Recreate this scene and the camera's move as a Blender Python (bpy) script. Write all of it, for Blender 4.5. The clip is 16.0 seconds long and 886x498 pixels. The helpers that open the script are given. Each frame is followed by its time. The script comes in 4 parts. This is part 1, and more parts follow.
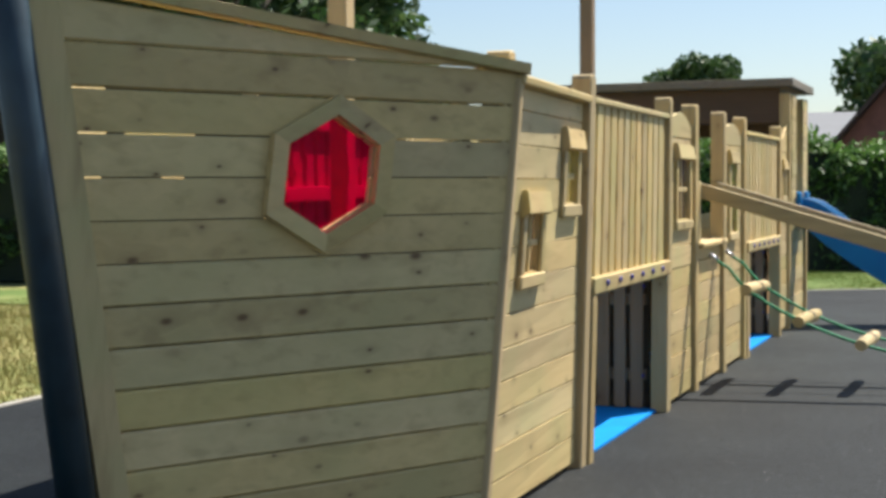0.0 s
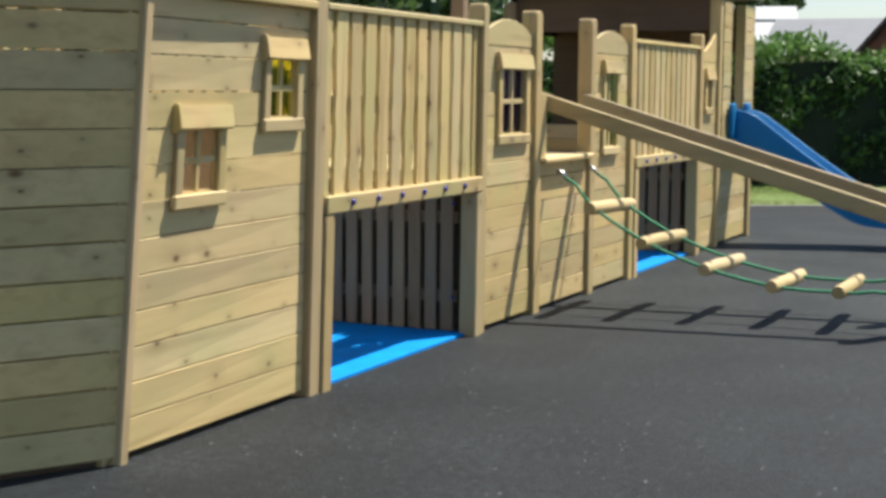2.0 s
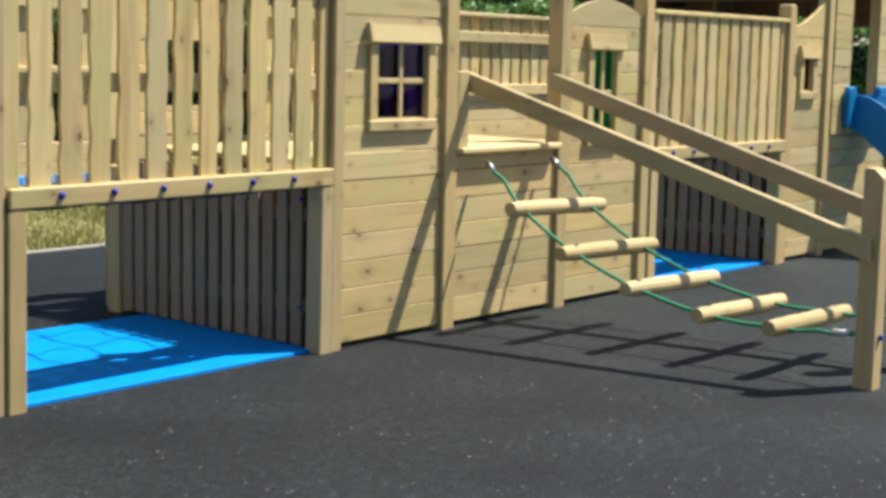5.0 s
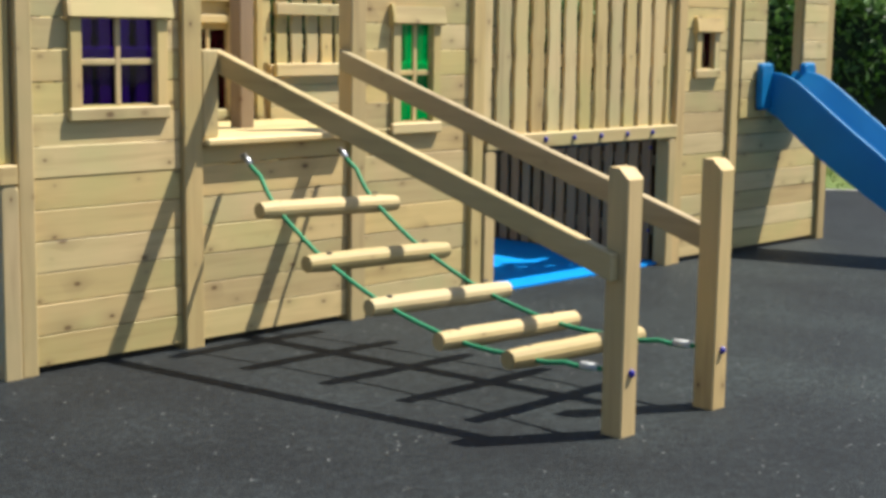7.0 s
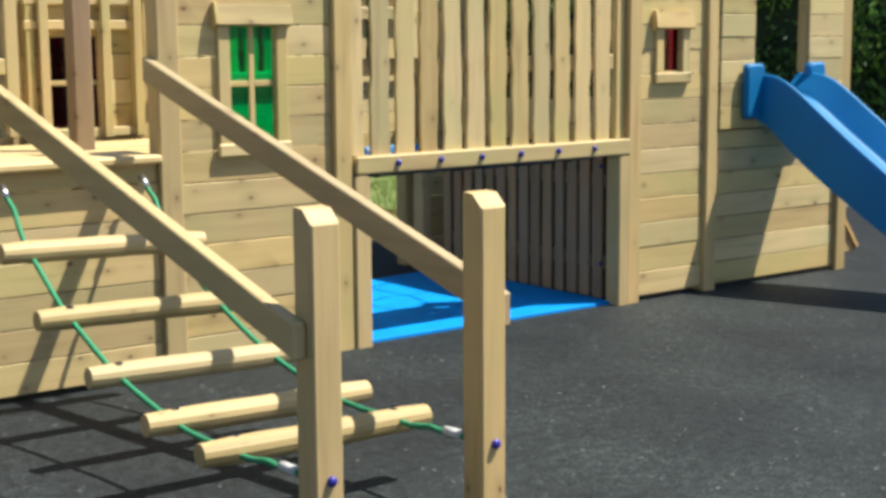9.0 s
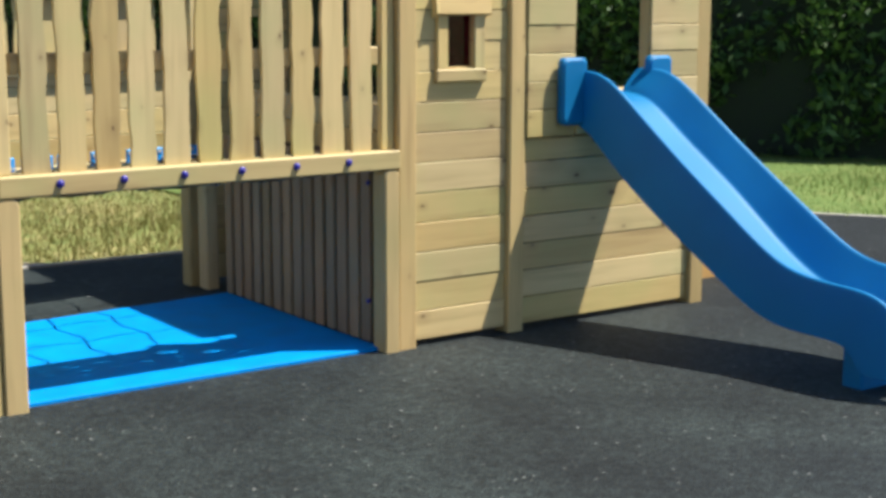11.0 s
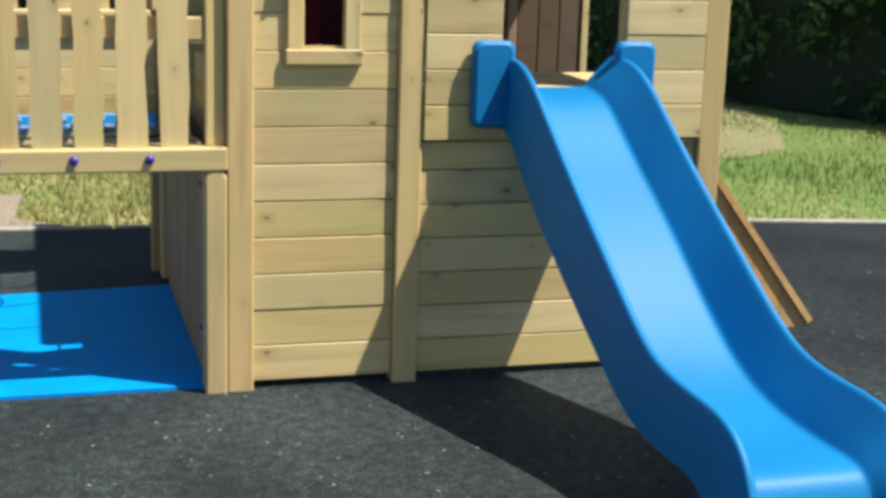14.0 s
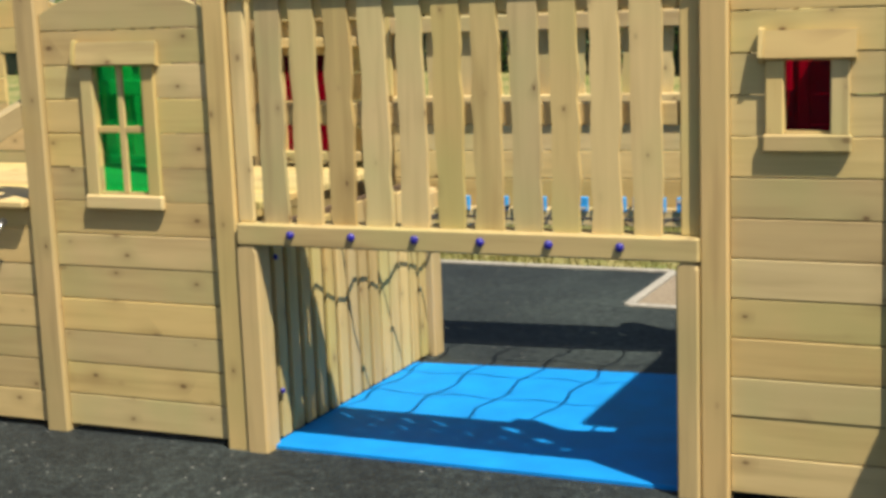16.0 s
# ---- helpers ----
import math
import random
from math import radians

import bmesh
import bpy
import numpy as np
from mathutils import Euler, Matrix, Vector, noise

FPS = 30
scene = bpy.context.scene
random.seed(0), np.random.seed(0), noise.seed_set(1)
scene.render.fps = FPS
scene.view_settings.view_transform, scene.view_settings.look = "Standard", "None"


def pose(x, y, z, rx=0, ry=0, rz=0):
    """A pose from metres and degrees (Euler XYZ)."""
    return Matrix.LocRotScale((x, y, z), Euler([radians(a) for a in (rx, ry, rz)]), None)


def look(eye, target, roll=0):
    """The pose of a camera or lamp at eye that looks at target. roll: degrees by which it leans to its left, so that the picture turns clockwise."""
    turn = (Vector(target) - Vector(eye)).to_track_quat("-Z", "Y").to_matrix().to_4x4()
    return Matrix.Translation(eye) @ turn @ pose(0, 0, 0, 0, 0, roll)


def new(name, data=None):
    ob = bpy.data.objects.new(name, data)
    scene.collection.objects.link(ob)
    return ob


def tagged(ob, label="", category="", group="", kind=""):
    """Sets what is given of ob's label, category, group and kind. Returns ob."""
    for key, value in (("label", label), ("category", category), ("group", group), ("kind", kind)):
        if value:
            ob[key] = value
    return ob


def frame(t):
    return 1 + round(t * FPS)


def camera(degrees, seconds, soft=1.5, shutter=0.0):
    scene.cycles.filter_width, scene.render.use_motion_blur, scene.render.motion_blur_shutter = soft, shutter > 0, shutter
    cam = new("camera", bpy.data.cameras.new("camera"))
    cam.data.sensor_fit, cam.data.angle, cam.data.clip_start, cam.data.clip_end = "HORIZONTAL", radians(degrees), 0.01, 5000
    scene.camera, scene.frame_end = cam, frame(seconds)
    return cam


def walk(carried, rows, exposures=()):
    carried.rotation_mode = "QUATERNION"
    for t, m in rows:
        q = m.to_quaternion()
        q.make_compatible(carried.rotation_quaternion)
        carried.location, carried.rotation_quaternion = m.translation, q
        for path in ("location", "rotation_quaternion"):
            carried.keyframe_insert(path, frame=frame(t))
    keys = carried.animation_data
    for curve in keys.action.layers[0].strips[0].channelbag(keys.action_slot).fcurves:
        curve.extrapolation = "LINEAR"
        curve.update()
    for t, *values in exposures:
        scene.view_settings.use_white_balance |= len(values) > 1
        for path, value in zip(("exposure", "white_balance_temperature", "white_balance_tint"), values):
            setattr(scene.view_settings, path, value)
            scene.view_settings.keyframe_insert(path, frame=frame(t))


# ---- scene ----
cam = camera(34.0, 16.0, soft=3.6, shutter=0.0)
PATH = [
    (0, (-12.332, -1.762, 1.246), (-10.469, -1.039, 1.163), -0.4),
    (0.5, (-12.153, -2.071, 1.234), (-10.307, -1.311, 1.126), -0.2),
    (1, (-11.941, -2.405, 1.254), (-10.124, -1.593, 1.059), 0.1),
    (1.5, (-11.638, -2.727, 1.279), (-9.828, -1.906, 1.053), 0.2),
    (2, (-11.357, -3.082, 1.292), (-9.557, -2.236, 1.074), 0.4),
    (2.5, (-11.06, -3.419, 1.339), (-9.299, -2.494, 1.129), 1.1),
    (3, (-10.67, -3.724, 1.354), (-8.951, -2.723, 1.149), 0.9),
    (3.5, (-10.298, -4.007, 1.336), (-8.642, -2.908, 1.111), 0.5),
    (4, (-9.864, -4.209, 1.321), (-8.256, -3.045, 1.083), 0.5),
    (6.5, (-7.681, -5.058, 1.389), (-6.279, -3.663, 1.099), 1.7),
    (7, (-7.19, -5.08, 1.375), (-5.778, -3.695, 1.077), 0.8),
    (7.5, (-6.666, -5.108, 1.355), (-5.277, -3.697, 1.07), -0.0),
    (8, (-6.161, -5.09, 1.341), (-4.813, -3.639, 1.067), 0.0),
    (8.5, (-5.724, -5.146, 1.342), (-4.435, -3.643, 1.057), -0.1),
    (9, (-5.255, -5.176, 1.354), (-4.042, -3.613, 1.064), -0.4),
    (9.5, (-4.776, -5.145, 1.348), (-3.567, -3.579, 1.056), -0.5),
    (12, (-2.459, -4.832, 1.533), (-1.44, -3.155, 1.144), 0.9),
    (12.5, (-2.024, -4.876, 1.549), (-1.115, -3.142, 1.141), 1.2),
    (13, (-1.561, -4.84, 1.551), (-0.798, -3.039, 1.135), 1.4),
    (13.5, (-1.121, -4.77, 1.581), (-0.458, -2.936, 1.136), 1.6),
    (14, (-0.688, -4.732, 1.594), (-0.144, -2.859, 1.15), 1.8),
    (14.5, (-0.25, -4.641, 1.556), (0.052, -2.708, 1.139), 1.1),
    (15, (0.308, -4.615, 1.525), (0.175, -2.655, 1.147), 0.1),
    (15.5, (0.637, -4.503, 1.57), (0.179, -2.593, 1.198), -0.8),
    (16, (1.007, -4.366, 1.599), (0.204, -2.566, 1.259), -2.1),
]
walk(cam, [(t, look(eye, target, roll)) for t, eye, target, roll in PATH], [(0, 0.92, 6300, 10), (2, 0.92, 6250, 10), (4, 0.93, 6150, 9), (6.5, 0.86, 6200, 9), (9, 0.92, 6300, 9), (12, 0.92, 6150, 8), (14, 0.88, 6200, 8), (15.5, 0.52, 6750, 8), (16, 0.58, 6950, 8)])

# ---- light ----
SUN_EL, SUN_AZ = radians(59.4), radians(-31.0)
world = bpy.data.worlds.new("sky")
scene.world = world
world.use_nodes = True
wn = world.node_tree.nodes
sky = wn.new("ShaderNodeTexSky")
sky.sky_type = "NISHITA"
sky.sun_disc = False
sky.sun_elevation = SUN_EL
sky.sun_rotation = math.pi / 2 - SUN_AZ
sky.dust_density = 0.8
sky.air_density = 1.0
wn["Background"].inputs["Strength"].default_value = 0.070
world.node_tree.links.new(sky.outputs[0], wn["Background"].inputs[0])
sun = new("sun", bpy.data.lights.new("sun", "SUN"))
sun.data.energy = 5.0
sun.data.angle = radians(0.6)
sun.data.color = (1.0, 0.94, 0.82)
sun.matrix_world = look((math.cos(SUN_EL) * math.cos(SUN_AZ) * 30, math.cos(SUN_EL) * math.sin(SUN_AZ) * 30, math.sin(SUN_EL) * 30), (0, 0, 0))


# ---- materials ----
def node_mat(name):
    m = bpy.data.materials.new(name)
    m.use_nodes = True
    return m, m.node_tree.nodes, m.node_tree.links, m.node_tree.nodes["Principled BSDF"]


def ramp(nodes, stops):
    r = nodes.new("ShaderNodeValToRGB")
    while len(r.color_ramp.elements) < len(stops):
        r.color_ramp.elements.new(0.5)
    for e, (p, c) in zip(r.color_ramp.elements, stops):
        e.position, e.color = p, (*c, 1)
    return r


def mix(nodes, links, kind, fac, a, b):
    n = nodes.new("ShaderNodeMix")
    n.data_type, n.blend_type = "RGBA", kind
    for sock, v in ((n.inputs[0], fac), (n.inputs[6], a), (n.inputs[7], b)):
        if hasattr(v, "is_output"):
            links.new(v, sock)
        elif isinstance(v, tuple):
            sock.default_value = (*v, 1)
        else:
            sock.default_value = v
    return n.outputs[2]


def wood(name, axis, light=(0.565, 0.41, 0.182), dark=(0.43, 0.29, 0.115), tint=(0.465, 0.41, 0.165), rough=0.62, knots=1.0, many=0.08, slanted=False):
    """Treated pine: long grain on one axis, knots, and a board-to-board change of tone."""
    m, N, L, B = node_mat(name)
    tc, info = N.new("ShaderNodeTexCoord"), N.new("ShaderNodeObjectInfo")
    off = N.new("ShaderNodeVectorMath")
    off.operation = "MULTIPLY_ADD"
    off.inputs[1].default_value = (1, 1, 1)
    sc = N.new("ShaderNodeVectorMath")
    sc.operation = "SCALE"
    sc.inputs[0].default_value = (7.3, 5.1, 9.7)
    L.new(info.outputs["Random"], sc.inputs["Scale"])
    L.new(tc.outputs["Object"], off.inputs[0])
    L.new(sc.outputs[0], off.inputs[2])
    stretch = N.new("ShaderNodeMapping")
    stretch.inputs["Scale"].default_value = [1.6 if i == axis else 26.0 for i in range(3)]
    L.new(off.outputs[0], stretch.inputs[0])
    grain = N.new("ShaderNodeTexNoise")
    grain.inputs["Scale"].default_value = 1.0
    grain.inputs["Detail"].default_value = 6
    grain.inputs["Distortion"].default_value = 0.6
    L.new(stretch.outputs[0], grain.inputs["Vector"])
    mid = tuple(0.45 * p + 0.55 * q for p, q in zip(dark, light))
    col = ramp(N, [(0.28, mid), (0.5, light), (0.75, tuple(min(1, c * 1.08) for c in light))])
    L.new(grain.outputs[0], col.inputs[0])
    blotch = N.new("ShaderNodeTexNoise")
    blotch.inputs["Scale"].default_value = 2.3
    blotch.inputs["Detail"].default_value = 3
    L.new(off.outputs[0], blotch.inputs["Vector"])
    bl = ramp(N, [(0.42, (0, 0, 0)), (0.68, (0.75, 0.75, 0.75))])
    L.new(blotch.outputs[0], bl.inputs[0])
    c1 = mix(N, L, "MIX", bl.outputs[0], col.outputs[0], tint)
    long = N.new("ShaderNodeMapping")
    long.inputs["Scale"].default_value = [1.1 if i == axis else 17.0 for i in range(3)]
    L.new(off.outputs[0], long.inputs[0])
    streak = N.new("ShaderNodeTexNoise")
    streak.inputs["Scale"].default_value, streak.inputs["Detail"].default_value = 1.0, 3
    L.new(long.outputs[0], streak.inputs["Vector"])
    sk = ramp(N, [(0.56, (0, 0, 0)), (0.74, (0.55, 0.55, 0.55))])
    L.new(streak.outputs[0], sk.inputs[0])
    c1 = mix(N, L, "MIX", sk.outputs[0], c1, tuple(0.80 * q for q in dark))
    tone = N.new("ShaderNodeMapRange")
    tone.inputs[3].default_value, tone.inputs[4].default_value = 0.82, 1.12
    L.new(info.outputs["Random"], tone.inputs[0])
    hsv = N.new("ShaderNodeHueSaturation")
    L.new(tone.outputs[0], hsv.inputs["Value"])
    other = N.new("ShaderNodeTexWhiteNoise")
    other.noise_dimensions = "1D"
    L.new(info.outputs["Random"], other.inputs["W"])
    parts = N.new("ShaderNodeSeparateColor")
    L.new(other.outputs["Color"], parts.inputs[0])
    for k, (sock, lo, hi) in enumerate((("Hue", 0.4972, 0.5040), ("Saturation", 0.91, 1.06))):
        mr = N.new("ShaderNodeMapRange")
        mr.inputs[3].default_value, mr.inputs[4].default_value = lo, hi
        L.new(parts.outputs[k], mr.inputs[0])
        L.new(mr.outputs[0], hsv.inputs[sock])
    L.new(c1, hsv.inputs["Color"])
    sep, uv = N.new("ShaderNodeSeparateXYZ"), N.new("ShaderNodeCombineXYZ")
    L.new(off.outputs[0], sep.inputs[0])
    across = N.new("ShaderNodeMath")
    others = [i for i in range(3) if i != axis]
    L.new(sep.outputs[others[1]], across.inputs[1])
    if slanted:
        across.inputs[0].default_value = 0.0
    else:
        L.new(sep.outputs[others[0]], across.inputs[0])
    L.new(sep.outputs[axis], uv.inputs[0])
    L.new(across.outputs[0], uv.inputs[1])
    knot_map = N.new("ShaderNodeMapping")
    knot_map.inputs["Scale"].default_value = (5.2, 8.6, 1.0)
    L.new(uv.outputs[0], knot_map.inputs[0])
    vor = N.new("ShaderNodeTexVoronoi")
    vor.voronoi_dimensions = "2D"
    vor.inputs["Scale"].default_value = 1.0
    L.new(knot_map.outputs[0], vor.inputs["Vector"])
    kr = ramp(N, [(0.0, (1, 1, 1)), (0.035 * knots, (0.8, 0.8, 0.8)), (0.07 * knots, (0.25, 0.25, 0.25)), (0.2 * knots, (0.10, 0.10, 0.10)), (0.36 * knots, (0, 0, 0))])
    chan, grow, size = N.new("ShaderNodeSeparateColor"), N.new("ShaderNodeMapRange"), N.new("ShaderNodeMath")
    L.new(vor.outputs["Color"], chan.inputs[0])
    grow.inputs[3].default_value, grow.inputs[4].default_value = 0.55, 1.9
    L.new(chan.outputs[1], grow.inputs[0])
    size.operation = "MULTIPLY"
    L.new(vor.outputs["Distance"], size.inputs[0])
    L.new(grow.outputs[0], size.inputs[1])
    L.new(size.outputs[0], kr.inputs[0])
    pick = ramp(N, [(0.62 - many, (0, 0, 0)), (0.95 - many, (1, 1, 1))])
    L.new(chan.outputs[0], pick.inputs[0])
    kf = mix(N, L, "MULTIPLY", 1.0, kr.outputs[0], pick.outputs[0])
    c2 = mix(N, L, "MIX", kf, hsv.outputs[0], (0.12, 0.06, 0.022))
    L.new(c2, B.inputs["Base Color"])
    B.inputs["Roughness"].default_value = rough
    bump = N.new("ShaderNodeBump")
    bump.inputs["Strength"].default_value = 0.25
    bump.inputs["Distance"].default_value = 0.002
    L.new(grain.outputs[0], bump.inputs["Height"])
    L.new(bump.outputs[0], B.inputs["Normal"])
    return m


def plain(name, color, rough=0.5, metal=0.0, vary=0.12, scale=8.0, bump=0.0, coat=0.0, spec=0.5):
    m, N, L, B = node_mat(name)
    tc, nz = N.new("ShaderNodeTexCoord"), N.new("ShaderNodeTexNoise")
    nz.inputs["Scale"].default_value = scale
    nz.inputs["Detail"].default_value = 5
    L.new(tc.outputs["Object"], nz.inputs["Vector"])
    r = ramp(N, [(0.3, tuple(c * (1 - vary) for c in color)), (0.7, tuple(min(1, c * (1 + vary)) for c in color))])
    L.new(nz.outputs[0], r.inputs[0])
    L.new(r.outputs[0], B.inputs["Base Color"])
    rr = N.new("ShaderNodeMapRange")
    rr.inputs[3].default_value, rr.inputs[4].default_value = rough * 0.85, min(1, rough * 1.15)
    L.new(nz.outputs[0], rr.inputs[0])
    L.new(rr.outputs[0], B.inputs["Roughness"])
    B.inputs["Metallic"].default_value = metal
    B.inputs["Coat Weight"].default_value = coat
    B.inputs["Specular IOR Level"].default_value = spec
    if bump:
        b = N.new("ShaderNodeBump")
        b.inputs["Strength"].default_value = bump
        b.inputs["Distance"].default_value = 0.004
        L.new(nz.outputs[0], b.inputs["Height"])
        L.new(b.outputs[0], B.inputs["Normal"])
    return m


def rubber_ground(name):
    """Black bonded rubber crumb with pale flecks, dust patches and some painted sky sheen."""
    m, N, L, B = node_mat(name)
    tc = N.new("ShaderNodeTexCoord")
    fine, big, vor = N.new("ShaderNodeTexNoise"), N.new("ShaderNodeTexNoise"), N.new("ShaderNodeTexVoronoi")
    fine.inputs["Scale"].default_value, fine.inputs["Detail"].default_value = 95, 4
    big.inputs["Scale"].default_value, big.inputs["Detail"].default_value = 1.3, 6
    vor.inputs["Scale"].default_value = 29
    mid = N.new("ShaderNodeTexNoise")
    mid.inputs["Scale"].default_value, mid.inputs["Detail"].default_value = 22, 4
    for n in (fine, big, vor, mid):
        L.new(tc.outputs["Object"], n.inputs["Vector"])
    c = ramp(N, [(0.35, (0.0058, 0.0075, 0.0088)), (0.55, (0.0146, 0.0185, 0.0212)), (0.72, (0.045, 0.052, 0.054))])
    L.new(fine.outputs[0], c.inputs[0])
    d = ramp(N, [(0.33, (0.62, 0.63, 0.66)), (0.7, (1.45, 1.43, 1.38))])
    L.new(big.outputs[0], d.inputs[0])
    c0 = mix(N, L, "MULTIPLY", 1.0, c.outputs[0], d.outputs[0])
    md = ramp(N, [(0.35, (0.60, 0.61, 0.62)), (0.52, (1.0, 1.0, 1.0)), (0.70, (1.55, 1.54, 1.51))])
    L.new(mid.outputs[0], md.inputs[0])
    c1 = mix(N, L, "MULTIPLY", 1.0, c0, md.outputs[0])
    # dust scuffed out round the slide and the tunnel; behind the ship also painted sky sheen
    masks = []
    for centre, near, far in (((-0.2, -2.2, 0.0), 1.2, 4.2), ((-0.9, 2.6, 0.0), 0.9, 2.6)):
        off, mask = N.new("ShaderNodeVectorMath"), N.new("ShaderNodeMapRange")
        off.operation = "DISTANCE"
        off.inputs[1].default_value = centre
        L.new(tc.outputs["Object"], off.inputs[0])
        mask.inputs[1].default_value, mask.inputs[2].default_value = near, far
        mask.inputs[3].default_value, mask.inputs[4].default_value = 1.0, 0.0
        L.new(off.outputs["Value"], mask.inputs[0])
        masks.append(mask.outputs[0])
    dust_sheen = N.new("ShaderNodeMath")
    dust_sheen.operation = "MAXIMUM"
    L.new(masks[0], dust_sheen.inputs[0])
    L.new(masks[1], dust_sheen.inputs[1])
    patchy = ramp(N, [(0.30, (0.55, 0.55, 0.55)), (0.62, (1, 1, 1))])
    L.new(big.outputs[0], patchy.inputs[0])
    dust_sheen_patches = mix(N, L, "MULTIPLY", 1.0, dust_sheen.outputs[0], patchy.outputs[0])
    c1 = mix(N, L, "MULTIPLY", dust_sheen_patches, c1, (1.72, 1.82, 1.60))
    fl = ramp(N, [(0.0, (1, 1, 1)), (0.13, (0.7, 0.7, 0.7)), (0.21, (0, 0, 0))])
    L.new(vor.outputs["Distance"], fl.inputs[0])
    pick = ramp(N, [(0.68, (0, 0, 0)), (0.95, (1, 1, 1))])
    L.new(vor.outputs["Color"], pick.inputs[0])
    f = mix(N, L, "MULTIPLY", 1.0, fl.outputs[0], pick.outputs[0])
    c2 = mix(N, L, "MIX", f, c1, (0.39, 0.39, 0.365))
    L.new(c2, B.inputs["Base Color"])
    B.inputs["Roughness"].default_value = 0.70
    B.inputs["Diffuse Roughness"].default_value = 1.0
    B.inputs["Specular IOR Level"].default_value = 0.25
    b = N.new("ShaderNodeBump")
    b.inputs["Strength"].default_value, b.inputs["Distance"].default_value = 0.9, 0.006
    L.new(fine.outputs[0], b.inputs["Height"])
    L.new(b.outputs[0], B.inputs["Normal"])
    return m


def speckled(name, stops, scale, rough=0.9, bump=0.5):
    m, N, L, B = node_mat(name)
    tc, a, b2 = N.new("ShaderNodeTexCoord"), N.new("ShaderNodeTexNoise"), N.new("ShaderNodeTexNoise")
    a.inputs["Scale"].default_value, a.inputs["Detail"].default_value = scale, 5
    b2.inputs["Scale"].default_value, b2.inputs["Detail"].default_value = 0.6, 4
    L.new(tc.outputs["Object"], a.inputs["Vector"])
    L.new(tc.outputs["Object"], b2.inputs["Vector"])
    add = N.new("ShaderNodeMath")
    add.operation = "MULTIPLY_ADD"
    add.inputs[1].default_value = 0.5
    half = N.new("ShaderNodeMath")
    half.operation = "MULTIPLY"
    half.inputs[1].default_value = 0.5
    L.new(b2.outputs[0], half.inputs[0])
    L.new(a.outputs[0], add.inputs[0])
    L.new(half.outputs[0], add.inputs[2])
    r = ramp(N, stops)
    L.new(add.outputs[0], r.inputs[0])
    L.new(r.outputs[0], B.inputs["Base Color"])
    B.inputs["Roughness"].default_value = rough
    bp = N.new("ShaderNodeBump")
    bp.inputs["Strength"].default_value, bp.inputs["Distance"].default_value = bump, 0.02
    L.new(a.outputs[0], bp.inputs["Height"])
    L.new(bp.outputs[0], B.inputs["Normal"])
    return m


def leafy(name, a, b, c):
    """Leaves, each with its own tone of green, a little light coming through."""
    m, N, L, B = node_mat(name)
    g = N.new("ShaderNodeNewGeometry")
    r = ramp(N, [(0.0, a), (0.5, b), (1.0, c)])
    L.new(g.outputs["Random Per Island"], r.inputs[0])
    L.new(r.outputs[0], B.inputs["Base Color"])
    B.inputs["Roughness"].default_value = 0.55
    tr = N.new("ShaderNodeBsdfTranslucent")
    L.new(r.outputs[0], tr.inputs[0])
    ms = N.new("ShaderNodeMixShader")
    ms.inputs[0].default_value = 0.3
    L.new(B.outputs[0], ms.inputs[1])
    L.new(tr.outputs[0], ms.inputs[2])
    L.new(ms.outputs[0], N["Material Output"].inputs[0])
    return m


LABEL_BLUE = plain("label_blue", (0.03, 0.34, 0.78), 0.5)


def acrylic(name, color, rough=0.05):
    m, N, L, B = node_mat(name)
    B.inputs["Base Color"].default_value = (*color, 1)
    B.inputs["Roughness"].default_value = rough
    B.inputs["Transmission Weight"].default_value = 1.0
    B.inputs["IOR"].default_value = 1.3
    return m


# pine lightened for the bow side panel: its stronger sun is put into the colour
SUNLIT_WOOD = wood("sunlit_pine_boards", 0, (0.64, 0.475, 0.225), (0.50, 0.35, 0.15), (0.55, 0.455, 0.205), knots=1.1, many=0.2)
WOOD_X, WOOD_Z, WOOD_Y = wood("pine_boards", 0, knots=1.2, many=0.22), wood("pine_uprights", 2), wood("pine_rails", 1)
BOW_WOOD = wood("bow_boards", 0, (0.63, 0.475, 0.212), (0.48, 0.34, 0.14), (0.54, 0.445, 0.19), knots=1.3, many=0.2, slanted=True)
ROUND_WOOD = wood("pine_logs", 0, (0.4712, 0.3496, 0.1672), (0.38, 0.266, 0.114), (0.418, 0.3268, 0.152), knots=0.7)
# dark brown holds shade in its colour: tower interior, slat gaps, joints
SHADE_BROWN = wood("shade_brown_boards", 1, (0.105, 0.062, 0.034), (0.062, 0.037, 0.02), (0.08, 0.05, 0.027), 0.75, 0.6)
# pine toned down: shade of the tunnel wall and tower back is in the colour
SHADE_GREY = wood("shade_grey_slats", 2, (0.30, 0.20, 0.118), (0.21, 0.138, 0.08), (0.24, 0.175, 0.105), 0.7, 0.7)
RUBBER = rubber_ground("rubber_crumb")
GRASS = speckled("dry_grass", [(0.34, (0.0684, 0.1064, 0.019)), (0.47, (0.152, 0.1672, 0.038)), (0.62, (0.304, 0.2508, 0.0988))], 14)
GRAVEL = speckled("gravel", [(0.3, (0.152, 0.114, 0.076)), (0.5, (0.2584, 0.2052, 0.1444)), (0.7, (0.3648, 0.3116, 0.2432))], 40)
SAND = speckled("dry_sand", [(0.33, (0.11, 0.12, 0.035)), (0.47, (0.19, 0.175, 0.075)), (0.65, (0.27, 0.225, 0.12))], 30)
SLIDE_BLUE = plain("slide_plastic", (0.008, 0.195, 0.46), 0.52, 0, 0.10, 3.0, 0.03, 0.0, 0.33)
glow = SLIDE_BLUE.node_tree.nodes.new("ShaderNodeBsdfTranslucent")
